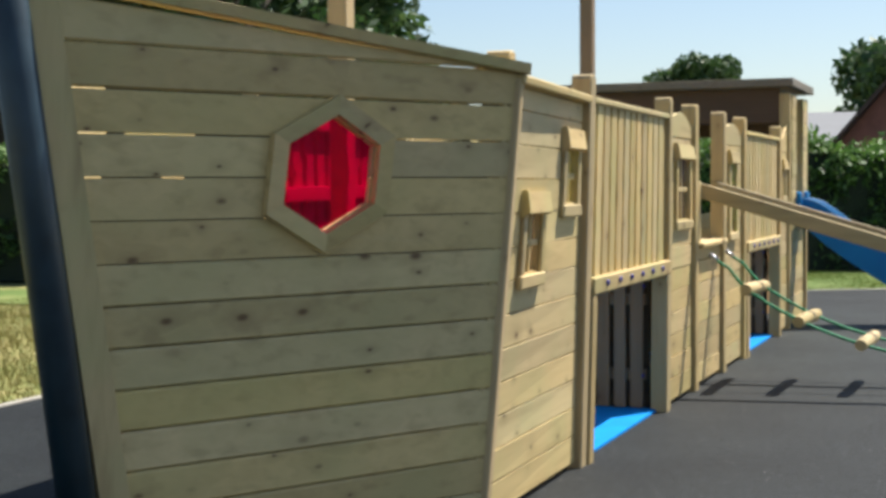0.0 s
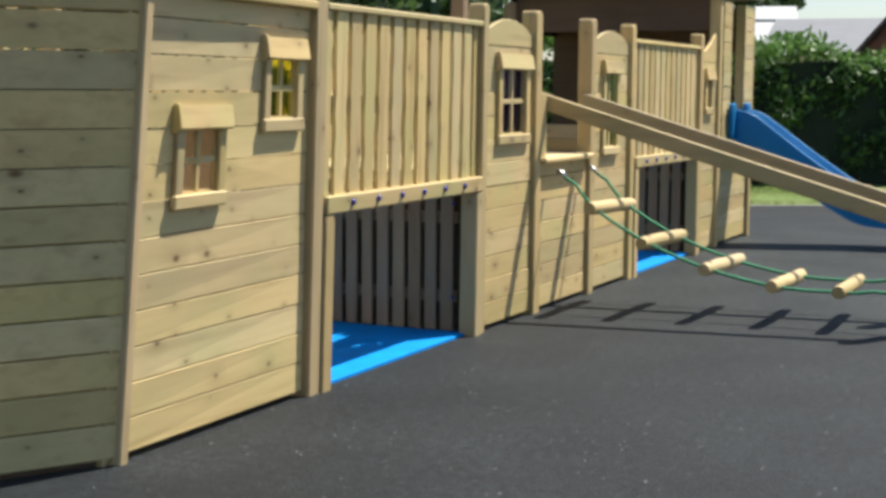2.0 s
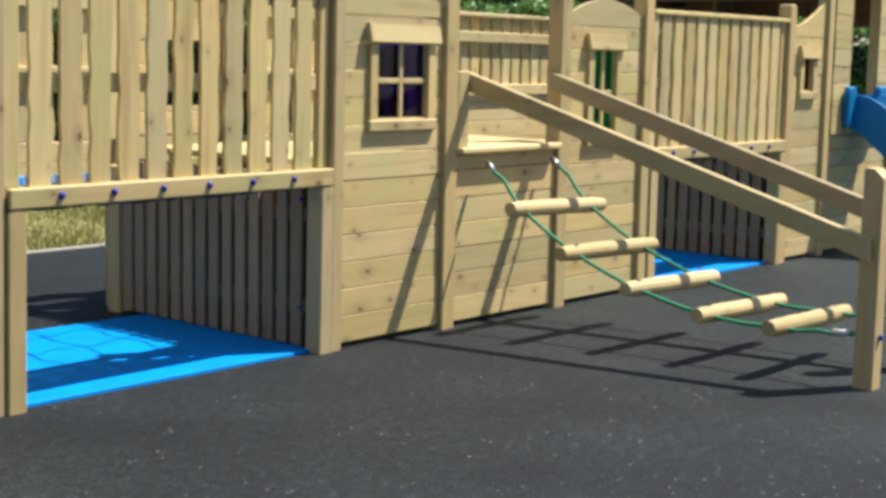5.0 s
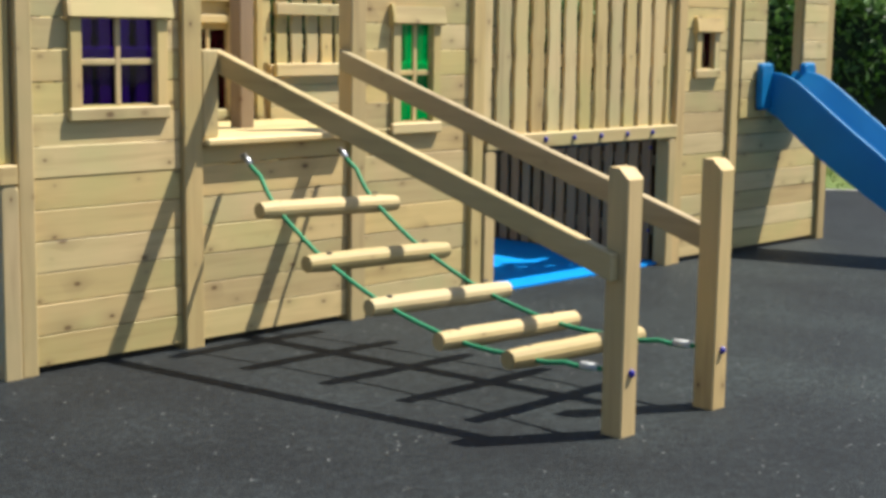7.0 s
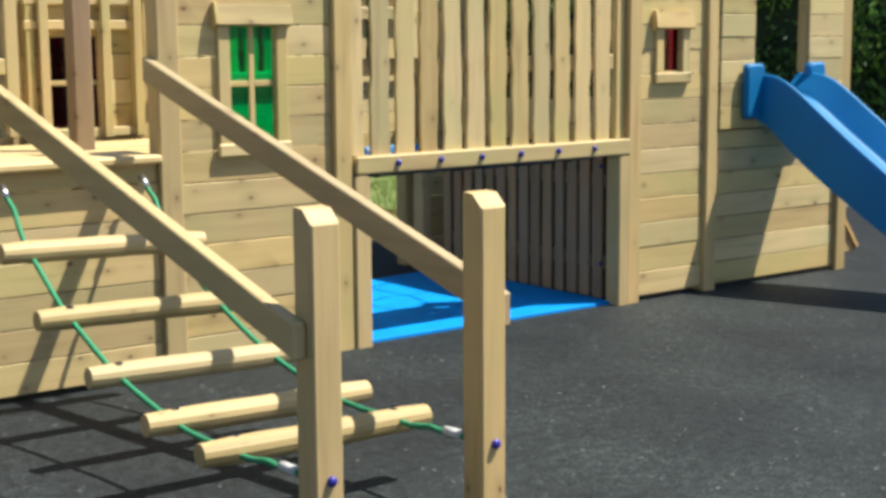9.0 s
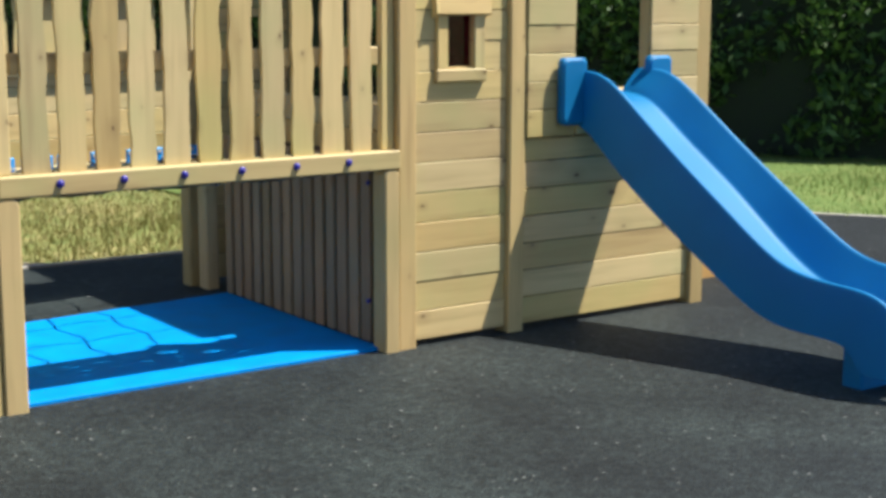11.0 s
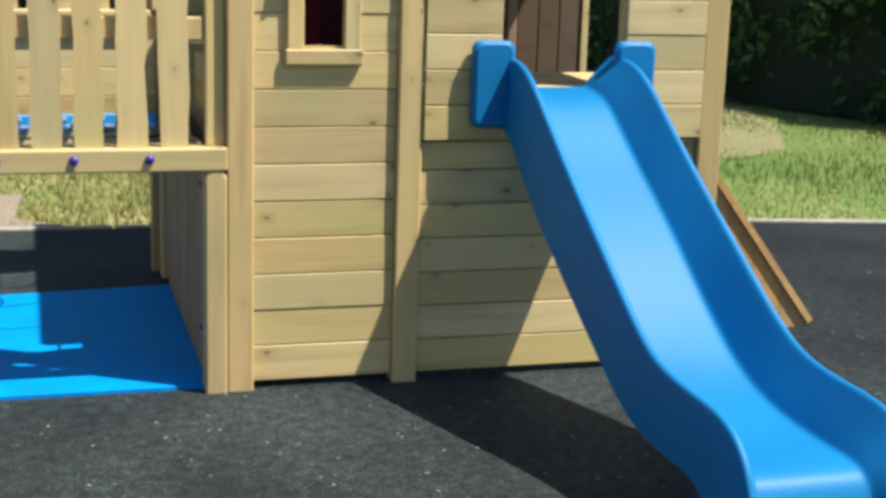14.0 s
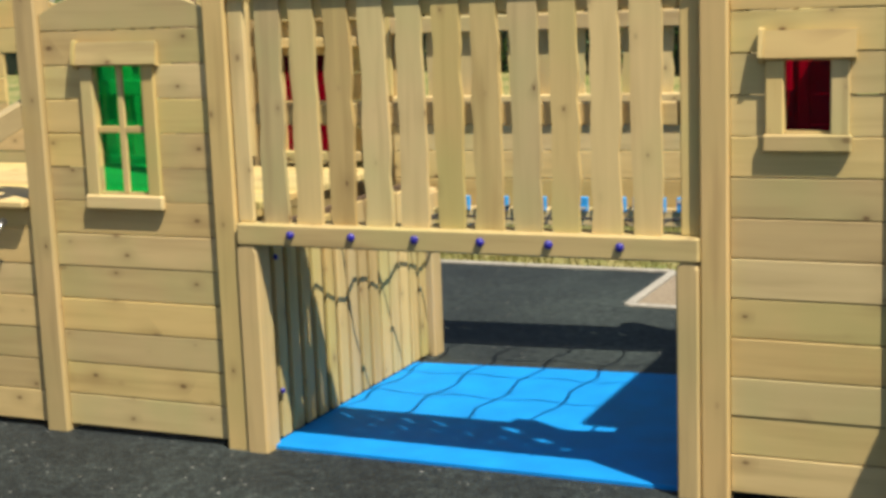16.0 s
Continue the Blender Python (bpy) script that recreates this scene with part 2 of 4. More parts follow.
glow.inputs[0].default_value = (0.008, 0.21, 0.58, 1)
skin = SLIDE_BLUE.node_tree.nodes.new("ShaderNodeMixShader")
skin.inputs[0].default_value = 0.2
SLIDE_BLUE.node_tree.links.new(SLIDE_BLUE.node_tree.nodes["Principled BSDF"].outputs[0], skin.inputs[1])
SLIDE_BLUE.node_tree.links.new(glow.outputs[0], skin.inputs[2])
SLIDE_BLUE.node_tree.links.new(skin.outputs[0], SLIDE_BLUE.node_tree.nodes["Material Output"].inputs[0])
MAT_BLUE = plain("blue_mat", (0.001, 0.222, 0.62), 0.7, 0, 0.12, 6.0, 0.15, 0.0, 0.15)
BOLT_BLUE = plain("bolt_cap", (0.0228, 0.019, 0.2508), 0.3)
ROPE_GREEN = plain("green_rope", (0.0228, 0.228, 0.0988), 0.7, 0, 0.25, 200.0, 0.5)
ROPE_BLACK = plain("black_rope", (0.019, 0.019, 0.0228), 0.8, 0, 0.2, 150.0, 0.4)
WHITE_TIE = plain("white_sleeve", (0.55, 0.55, 0.53), 0.6)
STEEL = plain("steel", (0.55, 0.55, 0.56), 0.35, 1.0)
POLE_DARK = plain("dark_green_pole", (0.01368, 0.0304, 0.0418), 0.35, 0, 0.25, 12.0, 0.1)
WARM_WOOD = wood("warm_pine", 1, (0.50, 0.30, 0.115), (0.36, 0.20, 0.07), (0.42, 0.25, 0.09), 0.65, 0.8)
RAIL_WOOD = wood("handrail_pine", 1, (0.44, 0.33, 0.168), (0.32, 0.23, 0.11), (0.36, 0.295, 0.145), 0.6, 0.9)
NEWEL_WOOD = wood("post_pine", 2, (0.52, 0.37, 0.172), (0.38, 0.26, 0.112), (0.43, 0.34, 0.15), 0.62, 0.9)
MAST_WOOD = wood("mast_timber", 2, (0.29, 0.195, 0.115), (0.20, 0.135, 0.08), (0.245, 0.175, 0.10), 0.7, 0.6)
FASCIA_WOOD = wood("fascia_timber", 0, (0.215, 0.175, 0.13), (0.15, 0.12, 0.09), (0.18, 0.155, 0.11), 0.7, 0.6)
STONE = plain("edging_stone", (0.3192, 0.2964, 0.2584), 0.85, 0, 0.2, 25.0, 0.4)
RENDER_WHITE = plain("white_render", (0.52, 0.52, 0.515), 0.85, 0, 0.06, 2.0, 0.1)
ROOF_TILE = plain("roof_tiles", (0.095, 0.058, 0.05), 0.8, 0, 0.3, 6.0, 0.5)
DARK_GLASS = plain("dark_pane", (0.03, 0.035, 0.04), 0.1)
RED_PANE, YELLOW_PANE = acrylic("red_acrylic", (0.66, 0.0, 0.085)), acrylic("yellow_acrylic", (0.78, 0.80, 0.05))
PURPLE_PANE, GREEN_PANE = acrylic("violet_acrylic", (0.014, 0.004, 0.22)), acrylic("green_acrylic", (0.0, 0.50, 0.17))
DARKRED_PANE = acrylic("dark_red_acrylic", (0.33, 0.0, 0.03))
SMOKY_PANE = acrylic("smoky_acrylic", (0.36, 0.29, 0.26), 0.12)
LEAF_HEDGE = leafy("hedge_leaves", (0.024, 0.064, 0.011), (0.048, 0.112, 0.018), (0.105, 0.19, 0.045))
# lighter copy of the hedge leaves: sun on the hedge top as colour
LEAF_TOP_LIT = leafy("top_lit_leaves", (0.06, 0.14, 0.024), (0.12, 0.23, 0.045), (0.21, 0.33, 0.10))
LEAF_TREE = leafy("tree_leaves", (0.0228, 0.057, 0.0152), (0.0456, 0.095, 0.0266), (0.0912, 0.1444, 0.0494))
BLADES = leafy("grass_blades", (0.1216, 0.1292, 0.0266), (0.228, 0.2052, 0.0608), (0.3496, 0.2888, 0.1216))
LAWN_BLADES = leafy("lawn_blades", (0.07, 0.14, 0.018), (0.14, 0.205, 0.036), (0.26, 0.27, 0.09))
LAWN = speckled("green_lawn", [(0.34, (0.050, 0.10, 0.013)), (0.5, (0.105, 0.158, 0.027)), (0.64, (0.20, 0.21, 0.066))], 12)
BARK = plain("bark", (0.0684, 0.0494, 0.0342), 0.9, 0, 0.3, 14.0, 0.8)


# ---- builders ----
def flare(x):
    """How far the hull leans out, per metre of height, towards the bow."""
    d = max(0.0, -3.6 - x)
    return 0.012 * d + max(0.0, d - 2.557) * 0.036


def warp(bm):
    for v in bm.verts:
        if v.co.x < -3.6 and v.co.y < 1.2:
            v.co.y -= flare(v.co.x) * v.co.z
        elif v.co.y > 1.2 and -1.9 < v.co.x < 0.505:
            v.co.y += 0.09 * (v.co.x + 1.9)  # the far side draws away towards the tower


def thing(name, x, y, z, label, category, group="", kind=""):
    e = new(name)
    e.empty_display_size = 0.1
    e.location = (x, y, z)
    return tagged(e, label, category, group, kind)


def origin(ob):
    p = Vector(ob.location)
    while ob.parent:
        ob = ob.parent
        p = p + Vector(ob.location)
    return p


def part(name, bm, material, parent=None, label="", bend=True, smooth=False, kind=""):
    """One mesh object from a bmesh given in world metres, under a thing or a part."""
    if bend:
        warp(bm)
    if smooth:
        for f in bm.faces:
            f.smooth = True
    base = origin(parent) if parent else Vector((0, 0, 0))
    bmesh.ops.translate(bm, verts=bm.verts, vec=-base)
    me = bpy.data.meshes.new(name)
    bm.to_mesh(me)
    bm.free()
    me.materials.append(material)
    ob = new(name, me)
    ob.parent = parent
    return tagged(ob, label, kind=kind)


def prism(bm, pts, y0, y1, chamfer=0.0):
    """An outline in x and z, drawn through from y0 to y1; the front edge at y0 may be eased."""
    n = len(pts)
    cx, cz = sum(p[0] for p in pts) / n, sum(p[1] for p in pts) / n
    rings = []
    layers = [(y1, 0.0)]
    if chamfer:
        layers += [(y0 + chamfer, 0.0), (y0, chamfer)]
    else:
        layers += [(y0, 0.0)]
    for y, inset in layers:
        ring = []
        for x, z in pts:
            dx, dz = x - cx, z - cz
            ring.append(bm.verts.new((x - math.copysign(min(inset, abs(dx)), dx), y, z - math.copysign(min(inset, abs(dz)), dz))))
        rings.append(ring)
    for a, b in zip(rings, rings[1:]):
        for i in range(n):
            j = (i + 1) % n
            bm.faces.new((a[i], a[j], b[j], b[i]))
    bm.faces.new(rings[-1])
    bm.faces.new(rings[0][::-1])
    return bm


def tidy(bm):
    bmesh.ops.recalc_face_normals(bm, faces=bm.faces)
    return bm


def box(x0, x1, y0, y1, z0, z1, bevel=0.004, bm=None):
    """A block with eased edges."""
    own = bmesh.new()
    bmesh.ops.create_cube(own, size=1.0)
    for v in own.verts:
        v.co = Vector(((x0 + x1) / 2 + v.co.x * (x1 - x0), (y0 + y1) / 2 + v.co.y * (y1 - y0), (z0 + z1) / 2 + v.co.z * (z1 - z0)))
    if bevel:
        bmesh.ops.bevel(own, geom=own.edges[:], offset=bevel, segments=1, affect="EDGES")
    if bm is None:
        return own
    me = bpy.data.meshes.new("t")
    own.to_mesh(me)
    own.free()
    bm.from_mesh(me)
    bpy.data.meshes.remove(me)
    return bm


def turned(bm, m):
    bmesh.ops.transform(bm, matrix=m, verts=bm.verts)
    return bm


def tube(points, r, sides=8, caps=True, bm=None):
    """A round bar or rope through the points."""
    bm = bm or bmesh.new()
    rings = []
    pts = [Vector(p) for p in points]
    for i, p in enumerate(pts):
        d = (pts[min(i + 1, len(pts) - 1)] - pts[max(i - 1, 0)]).normalized()
        up = Vector((0, 0, 1)) if abs(d.z) < 0.9 else Vector((1, 0, 0))
        a = d.cross(up).normalized()
        b = d.cross(a)
        rr = r[i] if isinstance(r, (list, tuple)) else r
        rings.append([bm.verts.new(p + (a * math.cos(t) + b * math.sin(t)) * rr) for t in (2 * math.pi * k / sides for k in range(sides))])
    for q, s in zip(rings, rings[1:]):
        for k in range(sides):
            bm.faces.new((q[k], q[(k + 1) % sides], s[(k + 1) % sides], s[k]))
    if caps:
        bm.faces.new(rings[0][::-1])
        bm.faces.new(rings[-1])
    return tidy(bm)


# ---- ground and surroundings ----
def sheet(name, outline, z, material, label, category):
    bm = bmesh.new()
    bm.faces.new([bm.verts.new((x, y, z)) for x, y in outline])
    return tagged(part(name, tidy(bm), material, bend=False), label, category, kind="structure")


def slab(name, outline, z0, z1, material, label, category):
    bm = bmesh.new()
    low, top = [bm.verts.new((x, y, z0)) for x, y in outline], [bm.verts.new((x, y, z1)) for x, y in outline]
    bm.faces.new(top)
    n = len(outline)
    for i in range(n):
        bm.faces.new((low[i], low[(i + 1) % n], top[(i + 1) % n], top[i]))
    return tagged(part(name, tidy(bm), material, bend=False), label, category, kind="structure")


sheet("ground", [(-400, -400), (400, -400), (400, 400), (-400, 400)], -0.03, GRASS, "dry yellow-green mown grass field round the playground", "grass")
slab("pavement", [(-40, -30), (12, -30), (9.0, -6.0), (5.2, 0.6), (4.0, 2.25), (2.2, 2.6), (-1.10, 2.71), (-1.10, 3.66), (-40, 3.8)], -0.03, 0.0, RUBBER,
     "dark grey rubber crumb safety surface with pale flecks", "playground surface")
slab("lawn", [(1.6, 2.66), (2.2, 2.62), (4.05, 2.32), (5.25, 0.67), (9.2, -6.0), (14.0, -8.0), (9.6, 0.7), (7.3, 4.0), (5.4, 8.1), (0.8, 12.0)], -0.03, -0.012, LAWN, "greener mown lawn beside the hedge", "grass")
slab("dry_patch", [(3.5, 4.7), (4.2, 4.55), (4.75, 4.9), (5.3, 6.0), (5.6, 7.2), (4.6, 8.8), (3.9, 8.2), (3.55, 6.6)], -0.03, -0.008, SAND, "bare sandy patch worn in the lawn", "sand")
slab("path", [(-1.085, 2.765), (-0.5, 2.75), (-0.78, 3.0), (-0.74, 3.65), (-1.085, 3.65)], -0.03, 0.004, GRAVEL, "strip of sandy gravel beside the rubber surface", "gravel")


def edging(pts, label):
    t = thing("edging_kerb", *pts[0], 0, label, "kerb", kind="structure")
    for (xa, ya), (xb, yb) in zip(pts, pts[1:]):
        d = math.hypot(xb - xa, yb - ya)
        n = max(1, round(d / 0.9))
        for i in range(n):
            f0, f1 = i / n, (i + 1) / n
            bm = box(0.003, d / n - 0.003, -0.025, 0.025, -0.03, 0.012, 0.005)
            turned(bm, Matrix.Translation((xa + (xb - xa) * f0, ya + (yb - ya) * f0, 0)) @ Matrix.Rotation(math.atan2(yb - ya, xb - xa), 4, "Z"))
            part("kerb_stone", bm, STONE, t, bend=False)


edging([(-14.0, 3.7), (-1.12, 3.66), (-1.12, 2.73), (2.2, 2.6), (4.0, 2.27), (5.2, 0.62), (7.0, -2.5)], "pale concrete edging stones along the rubber surface")


# ---- the ship's timber hull ----
FRONT, REAR = 0.0, 1.58


def post(x0, x1, top, y0=-0.015, y1=0.075, label="square sawn pine post with a rounded top", group="ship posts"):
    t = thing("post", (x0 + x1) / 2, (y0 + y1) / 2, 0, label, "post", group)
    bm = bmesh.new()
    r, w = 0.022, x1 - x0
    arc = [(x0, -0.02), (x1, -0.02), (x1, top - r), (x1 - 0.3 * r, top - 0.3 * r), (x1 - r, top), (x0 + r, top), (x0 + 0.3 * r, top - 0.3 * r), (x0, top - r)]
    # two bends in the upright let it follow the lean of the hull
    prism(bm, arc, y0, y1, 0.006)
    part("upright", tidy(bm), NEWEL_WOOD, t)
    return t


def arch(x0, x1, z0, zside, ztop, n=9):
    pts = [(x0, z0), (x1, z0)]
    for i in range(n):
        f = i / (n - 1)
        pts.append((x1 + (x0 - x1) * f, zside + (ztop - zside) * math.sin(math.pi * f) ** 0.8))
    return pts


def row_outlines(x0, x1, a, b, holes):
    """The outlines of one board row: cut right through by an opening, or notched where one only bites into it."""
    cuts = sorted(h for h in holes if b > h[2] + 0.002 and a < h[3] - 0.002)
    spans, xs = [], x0
    for h in cuts:
        if h[2] <= a + 0.006 and h[3] >= b - 0.006:
            spans.append((xs, h[0]))
            xs = h[1]
    spans.append((xs, x1))
    for xa, xb in spans:
        inside = [h for h in cuts if h[0] > xa and h[1] < xb]
        low, up = [(xa, a)], [(xb, b)]
        for h in inside:
            if h[2] <= a + 0.006:
                low += [(h[0], a), (h[0], h[3]), (h[1], h[3]), (h[1], a)]
        for h in inside[::-1]:
            if h[2] > a + 0.006:
                up += [(h[1], b), (h[1], h[2]), (h[0], h[2]), (h[0], b)]
        yield low + [(xb, a)] + up + [(xa, b)], bool(inside)


def plank_rows(parent, x0, x1, z0, z1, y, hole=None, pitch=0.1256, thick=0.02, top=None, material=None, gap=0.0042, rnd=None, swept=False):
    """Horizontal boards, one object each, cut round the openings."""
    z = z0
    while z < z1 - 0.02:
        zt = min(z + pitch, z1)
        if zt < z1 and z1 - zt < 0.035:
            zt = z1
        dy = (rnd.random() - 0.5) * 0.004 if rnd else 0.0
        a, b = z + gap / 2, zt - gap / 2
        if zt >= z1 - 1e-6 and top:
            rise = [(x0, a), (x1, a), (x1, top + 0.1), (x1 - 0.2, top + 0.0), (x0 + 0.15, zt + 0.035), (x0, zt)]
            part("plank", tidy(prism(bmesh.new(), rise if swept else arch(x0, x1, a, zt, top), y + dy, y + thick, 0.002)), material or WOOD_X, parent)
        else:
            for outline, notched in row_outlines(x0, x1, a, b, hole or ()):
                part("plank", tidy(prism(bmesh.new(), outline, y + dy, y + thick, 0.0 if notched else 0.002)), material or WOOD_X, parent)
        z = zt


RND = random.Random(4)


def panel(x0, x1, z1, label, hole=None, top=None, y=0.01, z0=0.025, back=True, swept=False, boards=None):
    t = thing("hull_panel", (x0 + x1) / 2, y, 0, label, "wall panel", "ship hull panels")
    plank_rows(t, x0, x1, z0, z1, y, hole, top=top, material=boards, rnd=RND, swept=swept)
    if back:
        # battens that hold the boards from inside
        s = 1 if y < 0.7 else -1
        for xc in (x0 + 0.03, x1 - 0.03):
            ya, yb = (y + 0.022, y + 0.05) if s > 0 else (y - 0.03, y - 0.002)
            part("batten", box(xc - 0.022, xc + 0.022, ya, yb, 0.02, z1 - 0.05), WOOD_Z, t)
    return t


def window(x0, x1, z0, z1, y, pane, cross, label, awning=0.02, fw=0.055, roof=True, flip=1):
    """A play window: boards round the opening, a sill, a sloping awning, coloured panes behind glazing bars."""
    t = thing("window", (x0 + x1) / 2, y, z0, label, "window", "play windows")
    yf, yb = y - 0.018 * flip, y + 0.0 * flip
    lo, hi = min(yf, yb), max(yf, yb)
    part("frame_side", box(x0 - fw, x0, lo, hi, z0 - 0.01, z1 + 0.035), WOOD_Z, t)
    part("frame_side", box(x1, x1 + fw, lo, hi, z0 - 0.01, z1 + 0.035), WOOD_Z, t)
    part("sill", box(x0 - fw - 0.008, x1 + fw + 0.008, min(yf - 0.007 * flip, yb), max(yf - 0.007 * flip, yb), z0 - 0.062, z0 - 0.008, 0.006), WOOD_X, t)
    if roof:
        w = awning
        top, foot = z1 + 0.082, z1 + 0.004
        for nm, xa, xb, prof, mt in (
                ("awning", x0 - fw - 0.002, x1 + fw + w, [(yb - 0.010 * flip, top), (yb - 0.022 * flip, top + 0.006), (yb - 0.037 * flip, foot + 0.004), (yb - 0.026 * flip, foot - 0.004)], WOOD_X),
                ("awning_bracket", x0 - fw - 0.018, x0 - fw - 0.003, None, WOOD_Z),
                ("awning_bracket", x1 + fw + w - 0.026, x1 + fw + w - 0.004, None, WOOD_Z)):
            if prof is None:
                prof = [(yb, foot - 0.015), (yb, top + 0.004), (yb - 0.012 * flip, top + 0.014), (yb - 0.026 * flip, top + 0.01), (yb - 0.035 * flip, z1 + 0.05), (yb - 0.041 * flip, foot + 0.006), (yb - 0.02 * flip, foot - 0.012)] if mt is WOOD_Z and xa < x0 else [(yb, foot - 0.01), (yb, top - 0.004), (yb - 0.009 * flip, top - 0.004), (yb - 0.024 * flip, foot)]
            bm = bmesh.new()
            a, b = [bm.verts.new((xa, py, pz)) for py, pz in prof], [bm.verts.new((xb, py, pz)) for py, pz in prof]
            bm.faces.new(a)
            bm.faces.new(b[::-1])
            for i in range(len(prof)):
                j = (i + 1) % len(prof)
                bm.faces.new((a[i], b[i], b[j], a[j]))
            part(nm, tidy(bm), mt, t, "sloping pine board over the opening" if nm == "awning" else "")
    yp = y + 0.012 * flip
    if cross:
        xm, zm, h = (x0 + x1) / 2, (z0 + z1) / 2, 0.012
        part("glazing_bar", box(xm - h, xm + h, min(y, y + 0.014 * flip) , max(y, y + 0.014 * flip), z0, z1, 0.002), WOOD_Z, t)
        part("glazing_bar", box(x0, xm - h - 0.001, min(y, y + 0.014 * flip), max(y, y + 0.014 * flip), zm - h, zm + h, 0.002), WOOD_X, t)
        part("glazing_bar", box(xm + h + 0.001, x1, min(y, y + 0.014 * flip), max(y, y + 0.014 * flip), zm - h, zm + h, 0.002), WOOD_X, t)
    if pane:
        bm = box(x0 - 0.01, x1 + 0.01, y + 0.022 * flip, y + 0.027 * flip, z0 - 0.01, z1 + 0.01, 0)
        p = part("pane", tidy(bm), pane, t)
        p.visible_shadow = False
    return t


def slat_panel(x0, x1, n, z0, z1, y, parent, material, w=0.072, wob=0.004):
    """Upright wavy-edged slats with gaps between them."""
    step = (x1 - x0) / n
    for i in range(n):
        xc = x0 + (i + 0.5) * step
        bm = bmesh.new()
        pts_l, pts_r = [], []
        for k in range(10):
            z = z0 + (z1 - z0) * k / 9
            pts_l.append((xc - w / 2 + RND.uniform(-wob, wob), z))
            pts_r.append((xc + w / 2 + RND.uniform(-wob, wob), z))
        for k in range(9):
            prism(bm, [pts_l[k], pts_r[k], pts_r[k + 1], pts_l[k + 1]], y, y + 0.019)
        bmesh.ops.remove_doubles(bm, verts=bm.verts, dist=0.0002)
        inner = [f for f in bm.faces if all(len(e.link_faces) > 2 for e in f.edges if abs(e.verts[0].co.z - e.verts[1].co.z) < 0.01) and abs(f.normal.z) > 0.9 and z0 + 0.01 < f.calc_center_median().z < z1 - 0.01]
        bmesh.ops.delete(bm, geom=inner, context="FACES_ONLY")
        part("slat", tidy(bm), material, parent)


def bolt(x, y, z, parent, r=0.011, flip=1):
    bm = bmesh.new()
    bmesh.ops.create_uvsphere(bm, u_segments=10, v_segments=6, radius=r)
    for v in bm.verts:
        v.co.y *= 0.8
    turned(bm, Matrix.Translation((x, y, z)))
    part("bolt_cap", bm, BOLT_BLUE, parent, "domed dark blue plastic bolt cap", smooth=True)


def balustrade(x0, x1, y, n, label, flip=1, bolts=True, z0=0.765, z1=1.65, mid=1.187, w=0.094, base=None, upper=None):
    t = thing("balustrade", (x0 + x1) / 2, y, z0, label, "balustrade", "ship balustrades")
    f = flip
    d = lambda a, b: (min(y + a * f, y + b * f), max(y + a * f, y + b * f))
    low = part("bottom_beam", box(x0 - 0.075, x1 + 0.075, *d(-0.03, 0.04), z0, z0 + 0.078, 0.006), WOOD_X, t)
    part("top_rail", box(x0 - 0.075, x1 + 0.075, *d(-0.014, 0.055), z1 - 0.028, z1, 0.005), WOOD_X, t)
    part("back_rail", box(x0, x1, *d(0.0195, 0.058), mid, mid + 0.075, 0.005), WOOD_X, t)
    part("back_rail", box(x0, x1, *d(0.0195, 0.058), (upper or z1 - 0.10), (upper or z1 - 0.10) + 0.07, 0.005), WOOD_X, t)
    part("back_rail", box(x0, x1, *d(0.066, 0.10), z0 + 0.005, z0 + 0.076, 0.005), WOOD_X, t)
    foot = base or z0 + 0.079
    if base:
        rows = max(2, round((base - z0 - 0.081) / 0.11))
        step = (base - 0.002 - z0 - 0.081) / rows
        for k in range(rows):
            za = z0 + 0.081 + k * step
            part("kick_board", box(x0 - 0.02, x1 + 0.02, *d(-0.004, 0.022), za, za + step - 0.003, 0.003), WOOD_X, t)
    slat_panel(x0 + 0.008, x1 - 0.028, n, foot, z1 - 0.029, min(y, y + 0.019 * f), t, WOOD_Z, w, 0.0055)
    part("slat", box(x0 - 0.08, x0 - 0.016, *d(0.0, 0.019), foot, z1 - 0.029), WOOD_Z, t)
    part("end_slat", box(x1 + 0.008, x1 + 0.07, *d(0.012, 0.05), foot, z1 - 0.029), WOOD_Z, t)
    if bolts:
        for i in range(6):
            bolt(x0 + (0.145 + 0.2385 * i) * (x1 - x0) / 1.515, y - 0.033 * f, z0 + 0.042, low, 0.0155)
    return t


PLAIN_POST = "square pale pine post with an eased top"
post(-6.155, -6.062, 1.745, label=PLAIN_POST)
post(-4.375, -4.302, 1.745, label=PLAIN_POST)
post(-3.595, -3.497, 1.745, label="square pale pine post beside the rope ladder entrance")
post(-2.65, -2.553, 1.745, label="square pale pine post beside the rope ladder entrance")
post(-1.826, -1.737, 1.745, label=PLAIN_POST)
post(-0.066, 0.023, 1.745, label=PLAIN_POST)
post(0.511, 0.597, 2.06, label="tall square pine post of the slide tower")
post(1.626, 1.716, 2.06, label="tall square pine post of the slide tower")
for xa, xb in ((-6.06, -5.98), (-4.456, -4.377), (-1.735, -1.652), (-0.140, -0.068)):
    post(xa, xb, 0.764, 1.45, 1.54, "short square pine jamb of the crawl tunnel", "tunnel jambs")
    post(xa, xb, 0.764, -0.026, 0.064, "short square pine jamb of the crawl tunnel", "tunnel jambs")

